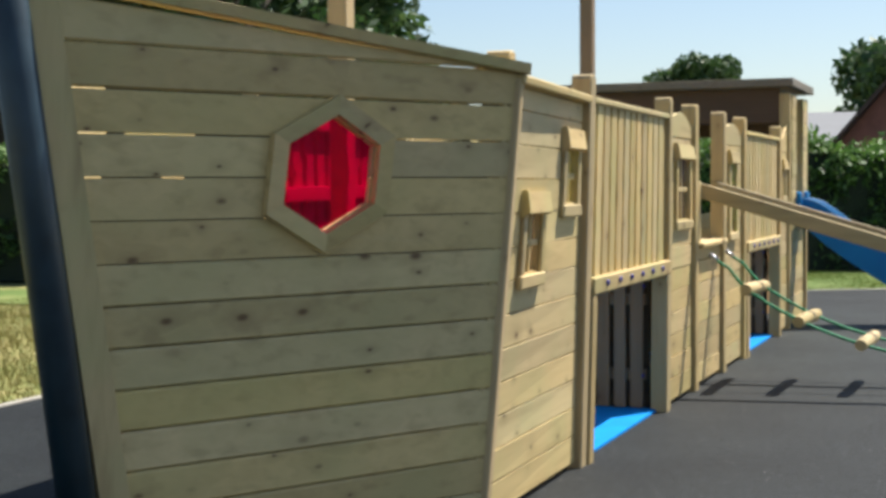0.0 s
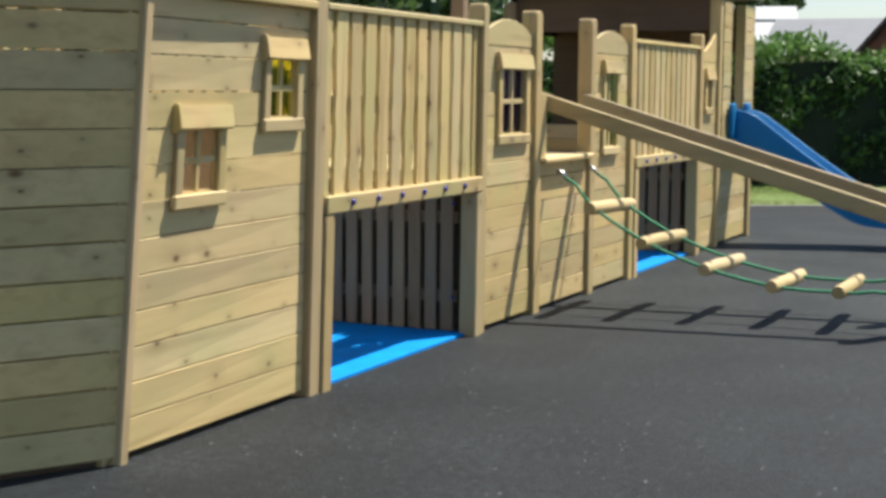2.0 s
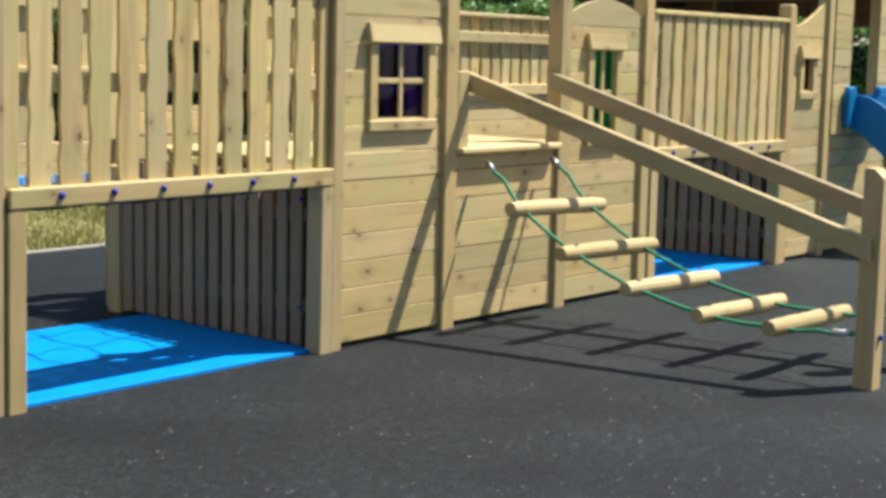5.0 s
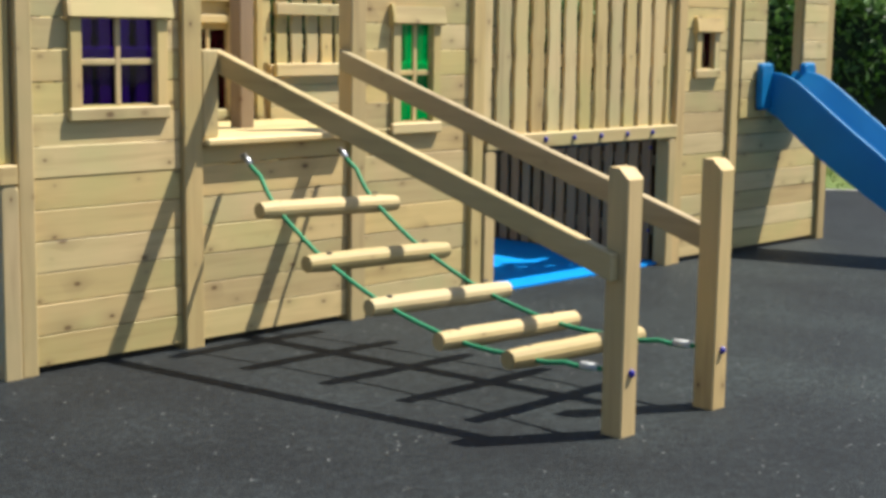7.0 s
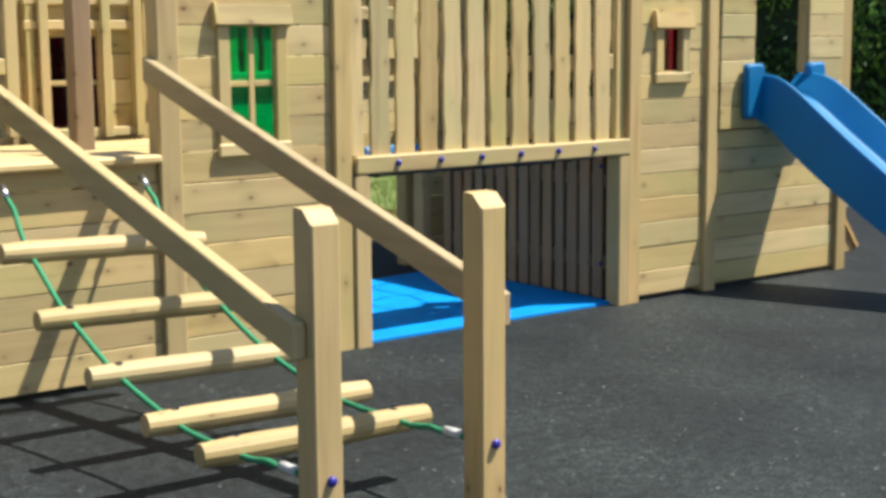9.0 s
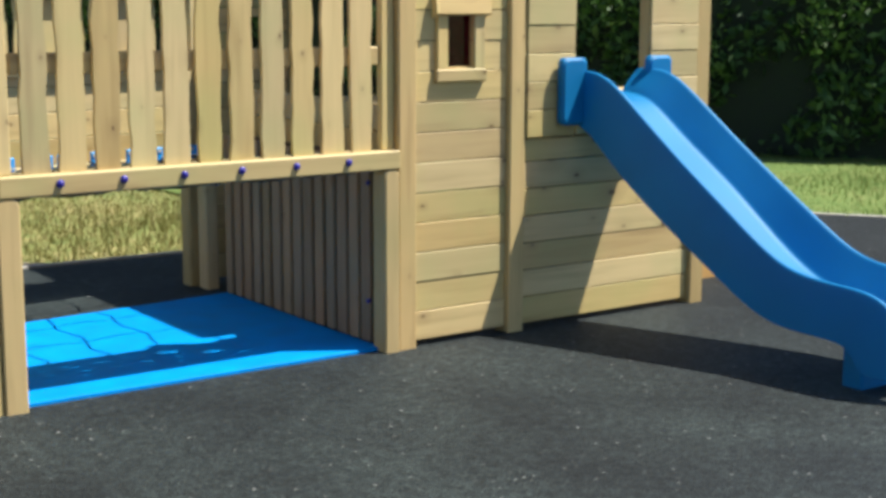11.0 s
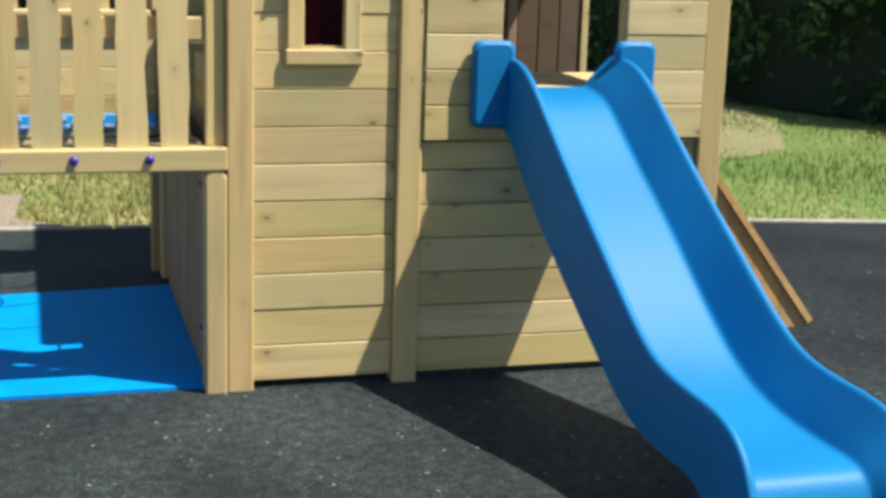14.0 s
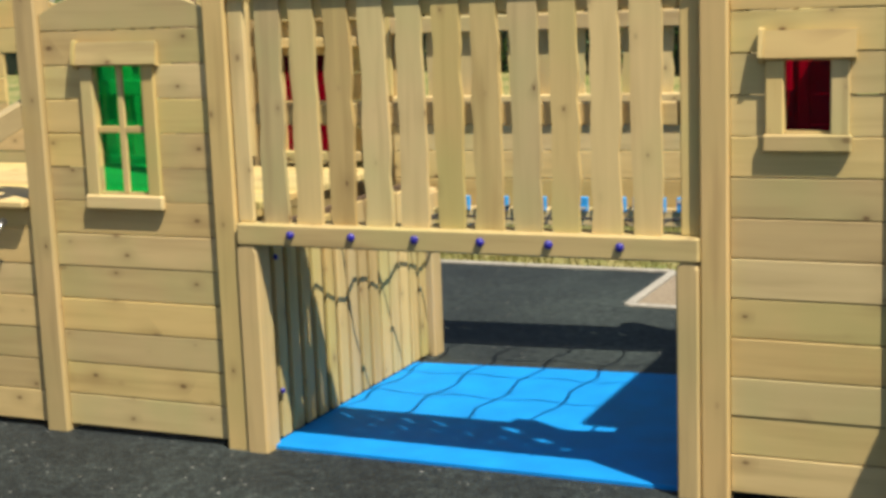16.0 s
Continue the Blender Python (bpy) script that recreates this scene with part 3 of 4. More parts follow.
ARCH = "pine plank wall panel with an arched top and a window"
panel(-7.372, -6.157, 1.615, "pale pine plank wall panel with two small windows", hole=[(-7.113, -6.878, 0.925, 1.145), (-6.502, -6.282, 1.185, 1.405)], y=0.02, boards=SUNLIT_WOOD)
panel(-4.30, -3.597, 1.593, ARCH, hole=[(-4.076, -3.72, 1.06, 1.405)], top=1.68)
panel(-3.495, -2.652, 0.79, "low pine plank panel below the rope ladder entrance")
panel(-2.551, -1.828, 1.593, ARCH, hole=[(-2.32, -2.105, 0.938, 1.402)], top=1.685)
panel(0.025, 0.509, 1.593, "narrow pine plank wall panel with a small red window", hole=[(0.188, 0.324, 1.172, 1.384)], top=1.685, swept=True)

# cap rail and corner post of the bow
bow_cap = thing("cap_rail", -6.7, 0, 1.615, "flat pine cap rail on top of the bow wall", "rail")
part("rail", box(-7.42, -6.157, -0.025, 0.05, 1.616, 1.65, 0.006), WOOD_X, bow_cap)
post(-7.46, -7.37, 1.735, 0.03, 0.12, "stout corner post behind the bow wall")
post(-7.425, -7.374, 1.65, -0.012, 0.028, "slim corner post where the bow wall meets the side wall")

window(-7.113, -6.878, 0.925, 1.145, 0.02, SMOKY_PANE, True, "small pine play window with smoky pinkish panes", fw=0.05)
window(-6.502, -6.282, 1.185, 1.405, 0.02, YELLOW_PANE, True, "small pine play window with yellow acrylic panes", fw=0.05)
window(-4.076, -3.72, 1.06, 1.405, 0.01, PURPLE_PANE, True, "pine play window with four violet blue acrylic panes")
window(-2.32, -2.105, 0.938, 1.402, 0.01, GREEN_PANE, True, "tall pine play window with four green acrylic panes")
window(0.188, 0.324, 1.172, 1.384, 0.01, DARKRED_PANE, False, "small pine play window with one dark red pane")

balustrade(-5.98, -4.456, FRONT, 11, "pine slat balustrade over the crawl tunnel with blue bolts")
balustrade(-1.652, -0.140, FRONT, 11, "pine slat balustrade over the crawl tunnel with blue bolts")

# landing at the rope ladder
deck = thing("ladder_landing", -3.07, 0, 0.79, "pine landing board at the top of the rope ladder", "deck")
part("edge_beam", box(-3.494, -2.653, 0.012, 0.06, 0.792, 0.870), WOOD_X, deck)
part("landing_board", box(-3.494, -2.653, -0.045, 0.30, 0.872, 0.905, 0.008), WOOD_X, deck)
part("threshold", box(-3.494, -2.653, 0.302, 0.352, 0.864, 0.903, 0.006), WOOD_X, deck)


# ---- the bow ----
BD = Vector((-0.857, 0.516, 0))
BN = Vector((-0.516, -0.857, 0))
BO = Vector((-7.405, 0.0, 0))


def bow_m():
    """From bow-wall space (x along the wall from its left end, y into the ship) to the world."""
    x = -BD
    y = -BN
    return Matrix(((x.x, y.x, 0, BO.x), (x.y, y.y, 0, BO.y), (0, 0, 1, 0), (0, 0, 0, 1)))


BM = bow_m()
bow = thing("bow_wall", -8.1, 0.4, 0, "pine plank bow wall with a hexagonal red window, in shade", "wall panel")


def hexagon(r, cx, cz, n=6):
    return [(cx + r * 1.12 * math.sin(2 * math.pi * i / n), cz + r * math.cos(2 * math.pi * i / n)) for i in range(n)]


HEX_U, HEX_Z = -0.832, 1.295


def hex_span(z, r=0.185):
    """Half width of the hexagonal opening at height z."""
    d = abs(z - HEX_Z)
    if d >= r:
        return 0.0
    w = r * 1.12 * 0.866
    return w if d <= r / 2 else w * (r - d) / (r / 2)


def left(h):
    return -(1.345 + 0.29 * h)


def lid(u):
    return 1.652 - 0.085 * u


OPEN_JOINTS = {
    10: [(-1.64, -1.44), (-1.36, -0.1)],
    11: [(-1.64, -1.58), (-1.34, -0.62), (-0.24, -0.20)],
    12: [(-1.66, -1.5), (-1.42, -1.2), (-1.12, -1.06), (-0.62, -0.48), (-0.16, -0.03)],
}
z, row = 0.02, 0
while z < 1.86:
    zt = z + 0.1265
    gap = {11: 0.006, 10: 0.005}.get(row, 0.004)
    a, b = z + gap / 2, zt - gap / 2
    sa, sb = hex_span(a), hex_span(b)
    bends = [q for q in (HEX_Z - 0.185, HEX_Z - 0.0925, HEX_Z + 0.0925, HEX_Z + 0.185) if a < q < b]
    outlines = []
    if sa and sb:
        edge = [(s, q) for q, s in [(a, sa)] + [(q, hex_span(q)) for q in bends] + [(b, sb)]]
        outlines.append([(left(a), a)] + [(HEX_U - s, q) for s, q in edge] + [(left(b), b)])
        outlines.append([(-0.003, a), (-0.003, b)] + [(HEX_U + s, q) for s, q in edge[::-1]])
    elif sb:
        edge = [(hex_span(q), q) for q in bends] + [(sb, b)]
        outlines.append([(left(a), a), (-0.003, a), (-0.003, b)] + [(HEX_U + s, q) for s, q in edge[::-1]] + [(HEX_U - s, q) for s, q in edge[1:]] + [(left(b), b)])
    elif sa:
        edge = [(sa, a)] + [(hex_span(q), q) for q in bends]
        outlines.append([(left(a), a)] + [(HEX_U - s, q) for s, q in edge] + [(HEX_U + s, q) for s, q in edge[::-1][1:]] + [(-0.003, a), (-0.003, b), (left(b), b)])
    elif b <= lid(0):
        outlines.append([(left(a), a), (-0.003, a), (-0.003, b), (left(b), b)])
    elif a < lid(0) - 0.01:
        u = max((1.652 - b) / 0.085, left(b))
        outlines.append([(left(a), a), (-0.003, a), (-0.003, lid(0)), (u, b), (left(b), b)])
    elif (1.652 - a) / 0.085 > left(a) + 0.02:
        u, ul = (1.652 - a) / 0.085, left(b)
        outlines.append([(left(a), a), (u, a), (ul, min(b, lid(ul)))])
    for o in outlines:
        part("plank", turned(tidy(prism(bmesh.new(), o, 0.0, 0.02, 0.0 if sa or sb else 0.006)), BM), BOW_WOOD, bow)
    # added laths block light at the joints from inside, all along the lower ones, with breaks higher up
    runs = OPEN_JOINTS.get(row, [(left(z) + 0.02, -0.03)])
    for ua, ub in runs:
        if z < 1.64 and not (ua < HEX_U < ub and abs(z - HEX_Z) < 0.24):
            part("joint_lath", turned(tidy(prism(bmesh.new(), [(ua, z - 0.016), (ub, z - 0.016), (ub, z + 0.016), (ua, z + 0.016)], 0.0205, 0.0213)), BM), SHADE_BROWN, bow)
        elif z < 1.64:
            for uc, ud in ((ua, HEX_U - 0.22), (HEX_U + 0.22, ub)):
                if ud > uc:
                    part("joint_lath", turned(tidy(prism(bmesh.new(), [(uc, z - 0.016), (ud, z - 0.016), (ud, z + 0.016), (uc, z + 0.016)], 0.0205, 0.0213)), BM), SHADE_BROWN, bow)
    z, row = zt, row + 1

# the far side of the bow, which meets this one at the stem
far_bow = thing("bow_wall", -8.1, 1.2, 0, "pine plank wall on the far side of the bow", "wall panel")
for k in range(13):
    a, b = 0.02 + 0.1265 * k, 0.02 + 0.1265 * (k + 1) - 0.004
    quad = []
    for h in (a, b):
        sx, sy = -7.405 + 0.857 * left(h), -0.516 * left(h)
        sy = sy - flare(sx) * h + 0.09
        quad += [(-7.405, REAR, h), (sx, sy, h)]
    bm = bmesh.new()
    n = Vector((quad[1][1] - REAR, -7.405 - quad[1][0], 0)).normalized() * 0.02
    f = [bm.verts.new(quad[i]) for i in (0, 1, 3, 2)]
    g = [bm.verts.new(Vector(quad[i]) + n) for i in (0, 1, 3, 2)]
    bm.faces.new(f)
    bm.faces.new(g[::-1])
    for i in range(4):
        bm.faces.new((f[i], f[(i + 1) % 4], g[(i + 1) % 4], g[i]))
    part("plank", tidy(bm), BOW_WOOD, far_bow, bend=False)

stem = bmesh.new()
prism(stem, [(-1.44, -0.02), (-1.345, -0.02), (-1.345 - 0.29 * 1.85, 1.85), (-1.44 - 0.29 * 1.85, 1.85)], -0.012, 0.06, 0.005)
part("stem_post", turned(tidy(stem), BM), WOOD_Z, bow, "leaning pine edge board")
capb = bmesh.new()
prism(capb, [(-2.0, 1.655 + 0.085 * 2.0), (0.03, 1.65), (0.03, 1.684), (-2.0, 1.69 + 0.085 * 2.0)], -0.03, 0.05, 0.005)
part("cap_rail", turned(tidy(capb), BM), WOOD_X, bow, "sunlit pine cap rail")
outer, inner = hexagon(0.252, HEX_U, HEX_Z), hexagon(0.190, HEX_U, HEX_Z)
for i in range(6):
    j = (i + 1) % 6
    part("frame_board", turned(tidy(prism(bmesh.new(), [outer[i], outer[j], inner[j], inner[i]], -0.03, -0.001)), BM), WOOD_X, bow, "raised pine board of the hexagonal frame")
hexp = bmesh.new()
prism(hexp, hexagon(0.195, HEX_U, HEX_Z), 0.021, 0.026)
hp = part("red_pane", turned(tidy(hexp), BM), RED_PANE, bow, "bright red acrylic hexagon")
hp.visible_shadow = False
for u in (-0.25, -1.25):
    bt = bmesh.new()
    prism(bt, [(u - 0.03, 0.02), (u + 0.03, 0.02), (u + 0.03, 1.6), (u - 0.03, 1.6)], 0.0215, 0.05)
    part("batten", turned(tidy(bt), BM), WOOD_Z, bow)

pole = thing("dark_pole", -9.0, 0.75, 0, "dark blue-green painted steel pole beside the bow", "pole")
part("shaft", tube([(-8.70, 0.79, -0.02), (-8.905, 0.765, 0.9), (-9.30, 0.69, 2.4)], 0.058, 14), POLE_DARK, pole, bend=False, smooth=True)


# ---- rear side of the ship ----
for xa, xb in ((-7.43, -7.36), (-6.155, -6.062), (-4.375, -4.302), (-3.595, -3.497), (-2.65, -2.553), (-1.94, -1.845), (-0.17, -0.085)):
    post(xa, xb, 1.715, REAR, REAR + 0.09, "square pine post on the far side of the ship", "ship posts")
panel(-7.36, -6.157, 1.615, "pine plank wall panel on the far side", y=REAR)
panel(-4.30, -3.597, 1.593, "pine plank panel with an arched top on the far side", hole=[(-4.076, -3.72, 1.06, 1.405)], top=1.68, y=REAR)
far_red = panel(-2.551, -1.942, 1.593, "pine plank panel with a dark red window on the far side", hole=[(-2.43, -2.17, 0.92, 1.365)], top=1.68, y=REAR)
for za in (0.875, 1.40, 1.52):
    part("back_rail", box(-2.55, -1.945, REAR - 0.034, REAR - 0.004, za, za + 0.045), WOOD_X, far_red)
for xc in (-2.46, -2.14, -1.97):
    part("batten", box(xc - 0.024, xc + 0.024, REAR - 0.055, REAR - 0.036, 0.87, 1.57), WOOD_Z, far_red)
window(-2.43, -2.17, 0.92, 1.365, REAR - 0.008, DARKRED_PANE, True, "pine play window with dark red acrylic panes on the far side", fw=0.03, roof=False)
far_swept = panel(-0.083, 0.50, 1.56, "narrow pine plank panel with a swept top on the far side", hole=[(0.15, 0.29, 1.10, 1.36)], top=1.66, y=REAR, swept=True)
for xc in (0.12, 0.32):
    part("batten", box(xc - 0.02, xc + 0.02, REAR - 0.034, REAR - 0.004, 1.0, 1.5), WOOD_Z, far_swept)
balustrade(-5.98, -4.456, REAR, 12, "pine slat balustrade on the far side", bolts=False, flip=-1, mid=1.19, z0=0.60, w=0.08, base=0.893)
balustrade(-1.845, -0.17, REAR, 13, "pine slat balustrade on the far side", bolts=False, flip=-1, mid=1.098, z0=0.60, w=0.088, base=1.172, upper=1.452)
balustrade(-3.49, -2.66, REAR, 7, "short pine slat balustrade on the far side", bolts=False, flip=-1, mid=1.19, z0=0.60, w=0.068, base=0.893)

# ---- crawl tunnels: mats, slatted side walls, net bridge ----
for x0, x1 in ((-5.98, -4.456), (-1.652, -0.140)):
    mat = thing("floor_mat", (x0 + x1) / 2, 0.7, 0, "bright blue rubber mat on the tunnel floor", "mat", "tunnel mats")
    part("mat_sheet", box(x0 - 0.02, x1 + 0.02, 0.035, 1.27, -0.01, 0.016, 0.004), MAT_BLUE, mat)
    for xs, side in ((x0 - 0.03, "l"), (x1 + 0.012, "r")):
        w = thing("tunnel_wall", xs, 0.7, 0, "upright pine slats lining the crawl tunnel", "slat wall", "tunnel walls")
        n = 14
        # dark sheet added behind the slats; its colour makes the shade in the gaps
        part("lining", box(xs - 0.075, xs - 0.055, 0.09, 1.44, 0.02, 0.80) if side == "l" else box(xs + 0.067, xs + 0.085, 0.09, 1.44, 0.02, 0.80), SHADE_BROWN, w, bend=False)
        for i in range(n):
            yc = 0.10 + (1.44 - 0.10) * (i + 0.5) / n
            h = 0.0345 + RND.uniform(-0.004, 0.003)
            # the right wall gets a darker copy of the pine for its shade
            part("slat", box(xs, xs + 0.018, yc - h, yc + h, 0.02, 0.80 + RND.uniform(-0.01, 0.01), 0.003), SHADE_GREY if side == "r" else WOOD_Z, w, bend=False)
        xb = xs - 0.05 if side == "l" else xs + 0.02
        for zc in (0.2, 0.62):
            part("rail", box(xb, xb + 0.045, 0.1, 1.42, zc - 0.03, zc + 0.03), SHADE_GREY, w, bend=False)
        bolt(x0 - 0.004 if side == "l" else x1 + 0.004, 0.11, 0.70, w)
        bolt(x0 - 0.004 if side == "l" else x1 + 0.004, 0.11, 0.20, w)
    net = thing("rope_net", (x0 + x1) / 2, 0.8, 0.72, "black rope net bridge slung above the tunnel", "net", "net bridges")
    far = lambda x: 1.468 + (0.09 * (x + 1.9) if x > -1.9 else 0.0)
    sag = lambda y: 0.765 - 0.05 * y - 0.05 * math.sin(math.pi * min(1.0, y / 1.5))
    for i in range(6):
        xx = x0 + 0.1 + (x1 - x0 - 0.2) * i / 5
        pts = []
        for j in range(15):
            y = 0.05 + (far(xx) - 0.05) * j / 14
            pts.append((xx + 0.022 * math.sin(j * 1.7 + i * 1.3), y, sag(y) + 0.006 * math.sin(j * 2.3 + i * 2)))
        part("rope", tube(pts, 0.0058, 6), ROPE_BLACK, net, bend=False, smooth=True)
    for i in range(4):
        pts = []
        for j in range(17):
            x = x0 + (x1 - x0) * j / 16
            y = far(x) * (i + 0.9) / 4.7 + 0.022 * math.sin(j * 1.7 + i * 1.3)
            pts.append((x, y, sag(y) + 0.006 * math.sin(j * 1.4 + i)))
        part("rope", tube(pts, 0.0058, 6), ROPE_BLACK, net, bend=False, smooth=True)
    for i in range(int((x1 - x0) / 0.088)):
        xx = x0 + 0.06 + 0.088 * i + RND.uniform(-0.008, 0.008)
        h, y = 0.030 + RND.uniform(-0.006, 0.006), far(xx) + 0.012
        tie = part("tie", box(xx - h, xx + h, y - 0.02, y, 0.672, 0.735, 0.003), LABEL_BLUE, net, "blue and white lacing round the far beam", bend=False)
        part("tie_band", box(xx - h * 0.8, xx + h * RND.uniform(-0.3, 0.5), y - 0.0235, y - 0.0205, 0.712, 0.727, 0), WHITE_TIE, tie, bend=False)
        part("tie_band", box(xx - h * 0.3, xx + h * 0.8, y - 0.0235, y - 0.0205, 0.682, 0.692, 0), WHITE_TIE, tie, bend=False)

# decks inside the hull
for x0, x1 in ((-4.30, -1.86), (-7.3, -6.16), (0.03, 1.62)):
    d = thing("inner_deck", (x0 + x1) / 2, 0.8, 0.82, "pine boarded deck inside the ship", "deck")
    zt = 1.02 if x0 > 0 else 0.862
    n = 10
    y0 = 0.36 if x0 > -4.4 and x0 < 0 else 0.05
    for i in range(n):
        y1 = 0.64 if x0 > 0 else 1.43
        ya = y0 + (y1 - y0) * i / n
        part("deck_board", box(x0, x1, ya + 0.003, ya + (y1 - y0) / n - 0.003, zt - 0.03, zt, 0.003), WOOD_X, d, bend=False)
    for xx in (x0 + 0.1, x1 - 0.1):
        part("leg", box(xx - 0.04, xx + 0.04, y1 - 0.2, y1 - 0.12, -0.01, zt - 0.031), WOOD_Z, d, bend=False)

riser = thing("deck_riser", 0.0, 0.8, 0.76, "pair of pine riser boards below the tower deck", "riser")
for k in range(2):
    part("board", box(0.0, 0.02, 0.09, 1.52, 0.775 + 0.122 * k, 0.893 + 0.122 * k, 0.004), WOOD_Y, riser, bend=False)

# masts
for x, y, h, mt, lab in ((-6.6, 0.93, 3.2, NEWEL_WOOD, "tall square pale timber mast"), (-2.545, 0.95, 4.2, MAST_WOOD, "tall square brownish pine timber mast")):
    t = thing("mast", x, y, 0, lab, "mast", "ship masts")
    part("timber", box(x - 0.045, x + 0.045, y - 0.045, y + 0.045, -0.02, h, 0.006), mt, t, bend=False)

# ---- slide tower ----
tower = thing("slide_tower", 1.1, 0.7, 0, "pine slide tower with a flat boarded roof", "tower")
low = part("lower_wall", box(0.6, 1.625, 0.034, 0.05, 0.02, 1.0, 0), WOOD_X, tower, "backing boards")
for nm, x0, x1, z0, z1, y in (("low", 0.599, 1.624, 0.025, 0.85, 0.012), ("left", 0.600, 0.868, 0.857, 2.05, -0.024), ("right", 1.322, 1.624, 0.857, 2.05, -0.024)):
    plank_rows(tower, x0, x1, z0, z1, y, pitch=0.121, rnd=RND)
part("rear_jamb", box(1.36, 1.40, 1.395, 1.42, 0.0, 2.06), SHADE_GREY, tower)
part("opening_jamb", box(0.846, 0.868, -0.014, 0.06, 1.03, 2.05), WOOD_Z, tower)
part("opening_jamb", box(1.322, 1.344, -0.014, 0.06, 1.03, 2.05), WOOD_Z, tower)
part("threshold", box(0.868, 1.322, -0.03, 0.13, 0.985, 1.03, 0.006), WOOD_X, tower)
part("apron", box(0.868, 1.322, -0.034, 0.0, 0.858, 0.984, 0.004), WOOD_X, tower)
# boards under the roof: their shade is put into a dark brown
part("side_header", box(1.63, 1.65, 0.052, 0.72, 1.64, 2.05), SHADE_BROWN, tower, "header boards darkened in colour for the roof's shade")
part("header", box(0.546, 0.575, 0.08, 1.80, 1.80, 2.105), SHADE_BROWN, tower, "header boards darkened in colour for the roof's shade")
part("header", box(0.60, 1.68, 1.87, 1.90, 1.80, 2.105), SHADE_BROWN, tower, "header boards darkened in colour for the roof's shade")
part("side_header", box(1.63, 1.65, 0.722, 1.39, 1.72, 2.05), SHADE_BROWN, tower, "header boards darkened in colour for the roof's shade")
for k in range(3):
    part("pillar_board", box(1.403 + 0.0985 * k, 1.403 + 0.0985 * (k + 1) - 0.004, 1.40, 1.419, 0.0, 2.06), SHADE_BROWN, tower, "upright board darkened in colour for the roof's shade")
part("back_post", box(0.511, 0.597, 1.81, 1.92, 0.0, 2.06), SHADE_GREY, tower)
part("side_board", box(1.68, 1.70, 1.421, 1.90, 0.0, 2.06), SHADE_BROWN, tower, "side boarding darkened in colour for the roof's shade")
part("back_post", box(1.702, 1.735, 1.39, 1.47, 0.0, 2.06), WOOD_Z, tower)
roof = part("roof", box(0.44, 1.85, -0.03, 1.94, 2.14, 2.165, 0.003), SHADE_BROWN, tower, "flat dark board roof")
for x0, x1, y0, y1 in ((0.42, 0.439, -0.05, 1.96), (1.851, 1.87, -0.05, 1.96), (0.44, 1.85, -0.05, -0.031), (0.44, 1.85, 1.941, 1.96)):
    part("fascia", box(x0, x1, y0, y1, 2.112, 2.182, 0.003), FASCIA_WOOD, roof)
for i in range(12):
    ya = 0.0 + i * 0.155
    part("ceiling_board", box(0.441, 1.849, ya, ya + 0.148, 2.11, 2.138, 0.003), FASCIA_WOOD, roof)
climb = thing("climbing_ramp", 2.05, 0.7, 0, "steep orange-brown pine boarded climbing ramp beside the tower", "ramp")
for i in range(5):
    xa, xb = 1.722 + i * 0.131, 1.722 + (i + 1) * 0.131 - 0.003
    za, zb = 0.86 - 1.30 * (xa - 1.722), 0.86 - 1.30 * (xb - 1.722)
    for ys in (0.40, 0.98):
        part("side_board", tidy(prism(bmesh.new(), [(xa, 0.0), (xb, 0.0), (xb, max(zb, 0.01)), (xa, max(za, 0.02))], ys, ys + 0.02)), WARM_WOOD, climb, bend=False)
    part("tread_board", tidy(prism(bmesh.new(), [(xa, za + 0.003), (xb, zb + 0.003), (xb + 0.02, zb + 0.02), (xa + 0.02, za + 0.02)], 0.385, 1.015)), WARM_WOOD, climb, bend=False)

# ---- slide ----
slide = thing("slide", 1.06, -0.9, 0, "glossy bright blue moulded plastic slide", "slide")
BED = [(0.02, 1.035), (-0.12, 1.022), (-0.22, 0.955), (-0.34, 0.855), (-0.49, 0.75), (-0.65, 0.632), (-0.80, 0.505), (-0.93, 0.40), (-1.06, 0.318), (-1.20, 0.268), (-1.36, 0.246), (-1.53, 0.24), (-1.61, 0.238), (-1.65, 0.215), (-1.672, 0.16), (-1.68, 0.10)]
LIP = [(0.02, 1.145), (-0.12, 1.148), (-0.22, 1.11), (-0.33, 1.03), (-0.47, 0.92), (-0.63, 0.80), (-0.80, 0.68), (-0.96, 0.568), (-1.10, 0.472), (-1.22, 0.415), (-1.38, 0.398), (-1.54, 0.393), (-1.64, 0.362), (-1.71, 0.29), (-1.75, 0.20), (-1.785, 0.105)]
SKIRT = [(0.02, 0.92), (-0.10, 0.885), (-0.20, 0.79), (-0.32, 0.69), (-0.46, 0.59), (-0.62, 0.485), (-0.77, 0.39), (-0.91, 0.305), (-1.04, 0.228), (-1.17, 0.188), (-1.31, 0.182), (-1.45, 0.178), (-1.51, 0.15), (-1.54, 0.065), (-1.65, 0.07), (-1.765, 0.09)]


def slide_x(side, y, inset=0.0):
    """The slide runs a touch outwards as it goes down."""
    edge = 0.870 - 0.065 * y if side < 0 else 1.300 - 0.108 * y
    return edge - side * inset


def strip(rows):
    bm = bmesh.new()
    grid = [[bm.verts.new(p) for p in row] for row in rows]
    for a, b in zip(grid, grid[1:]):
        for i in range(len(a) - 1):
            bm.faces.new((a[i], a[i + 1], b[i + 1], b[i]))
    return bm


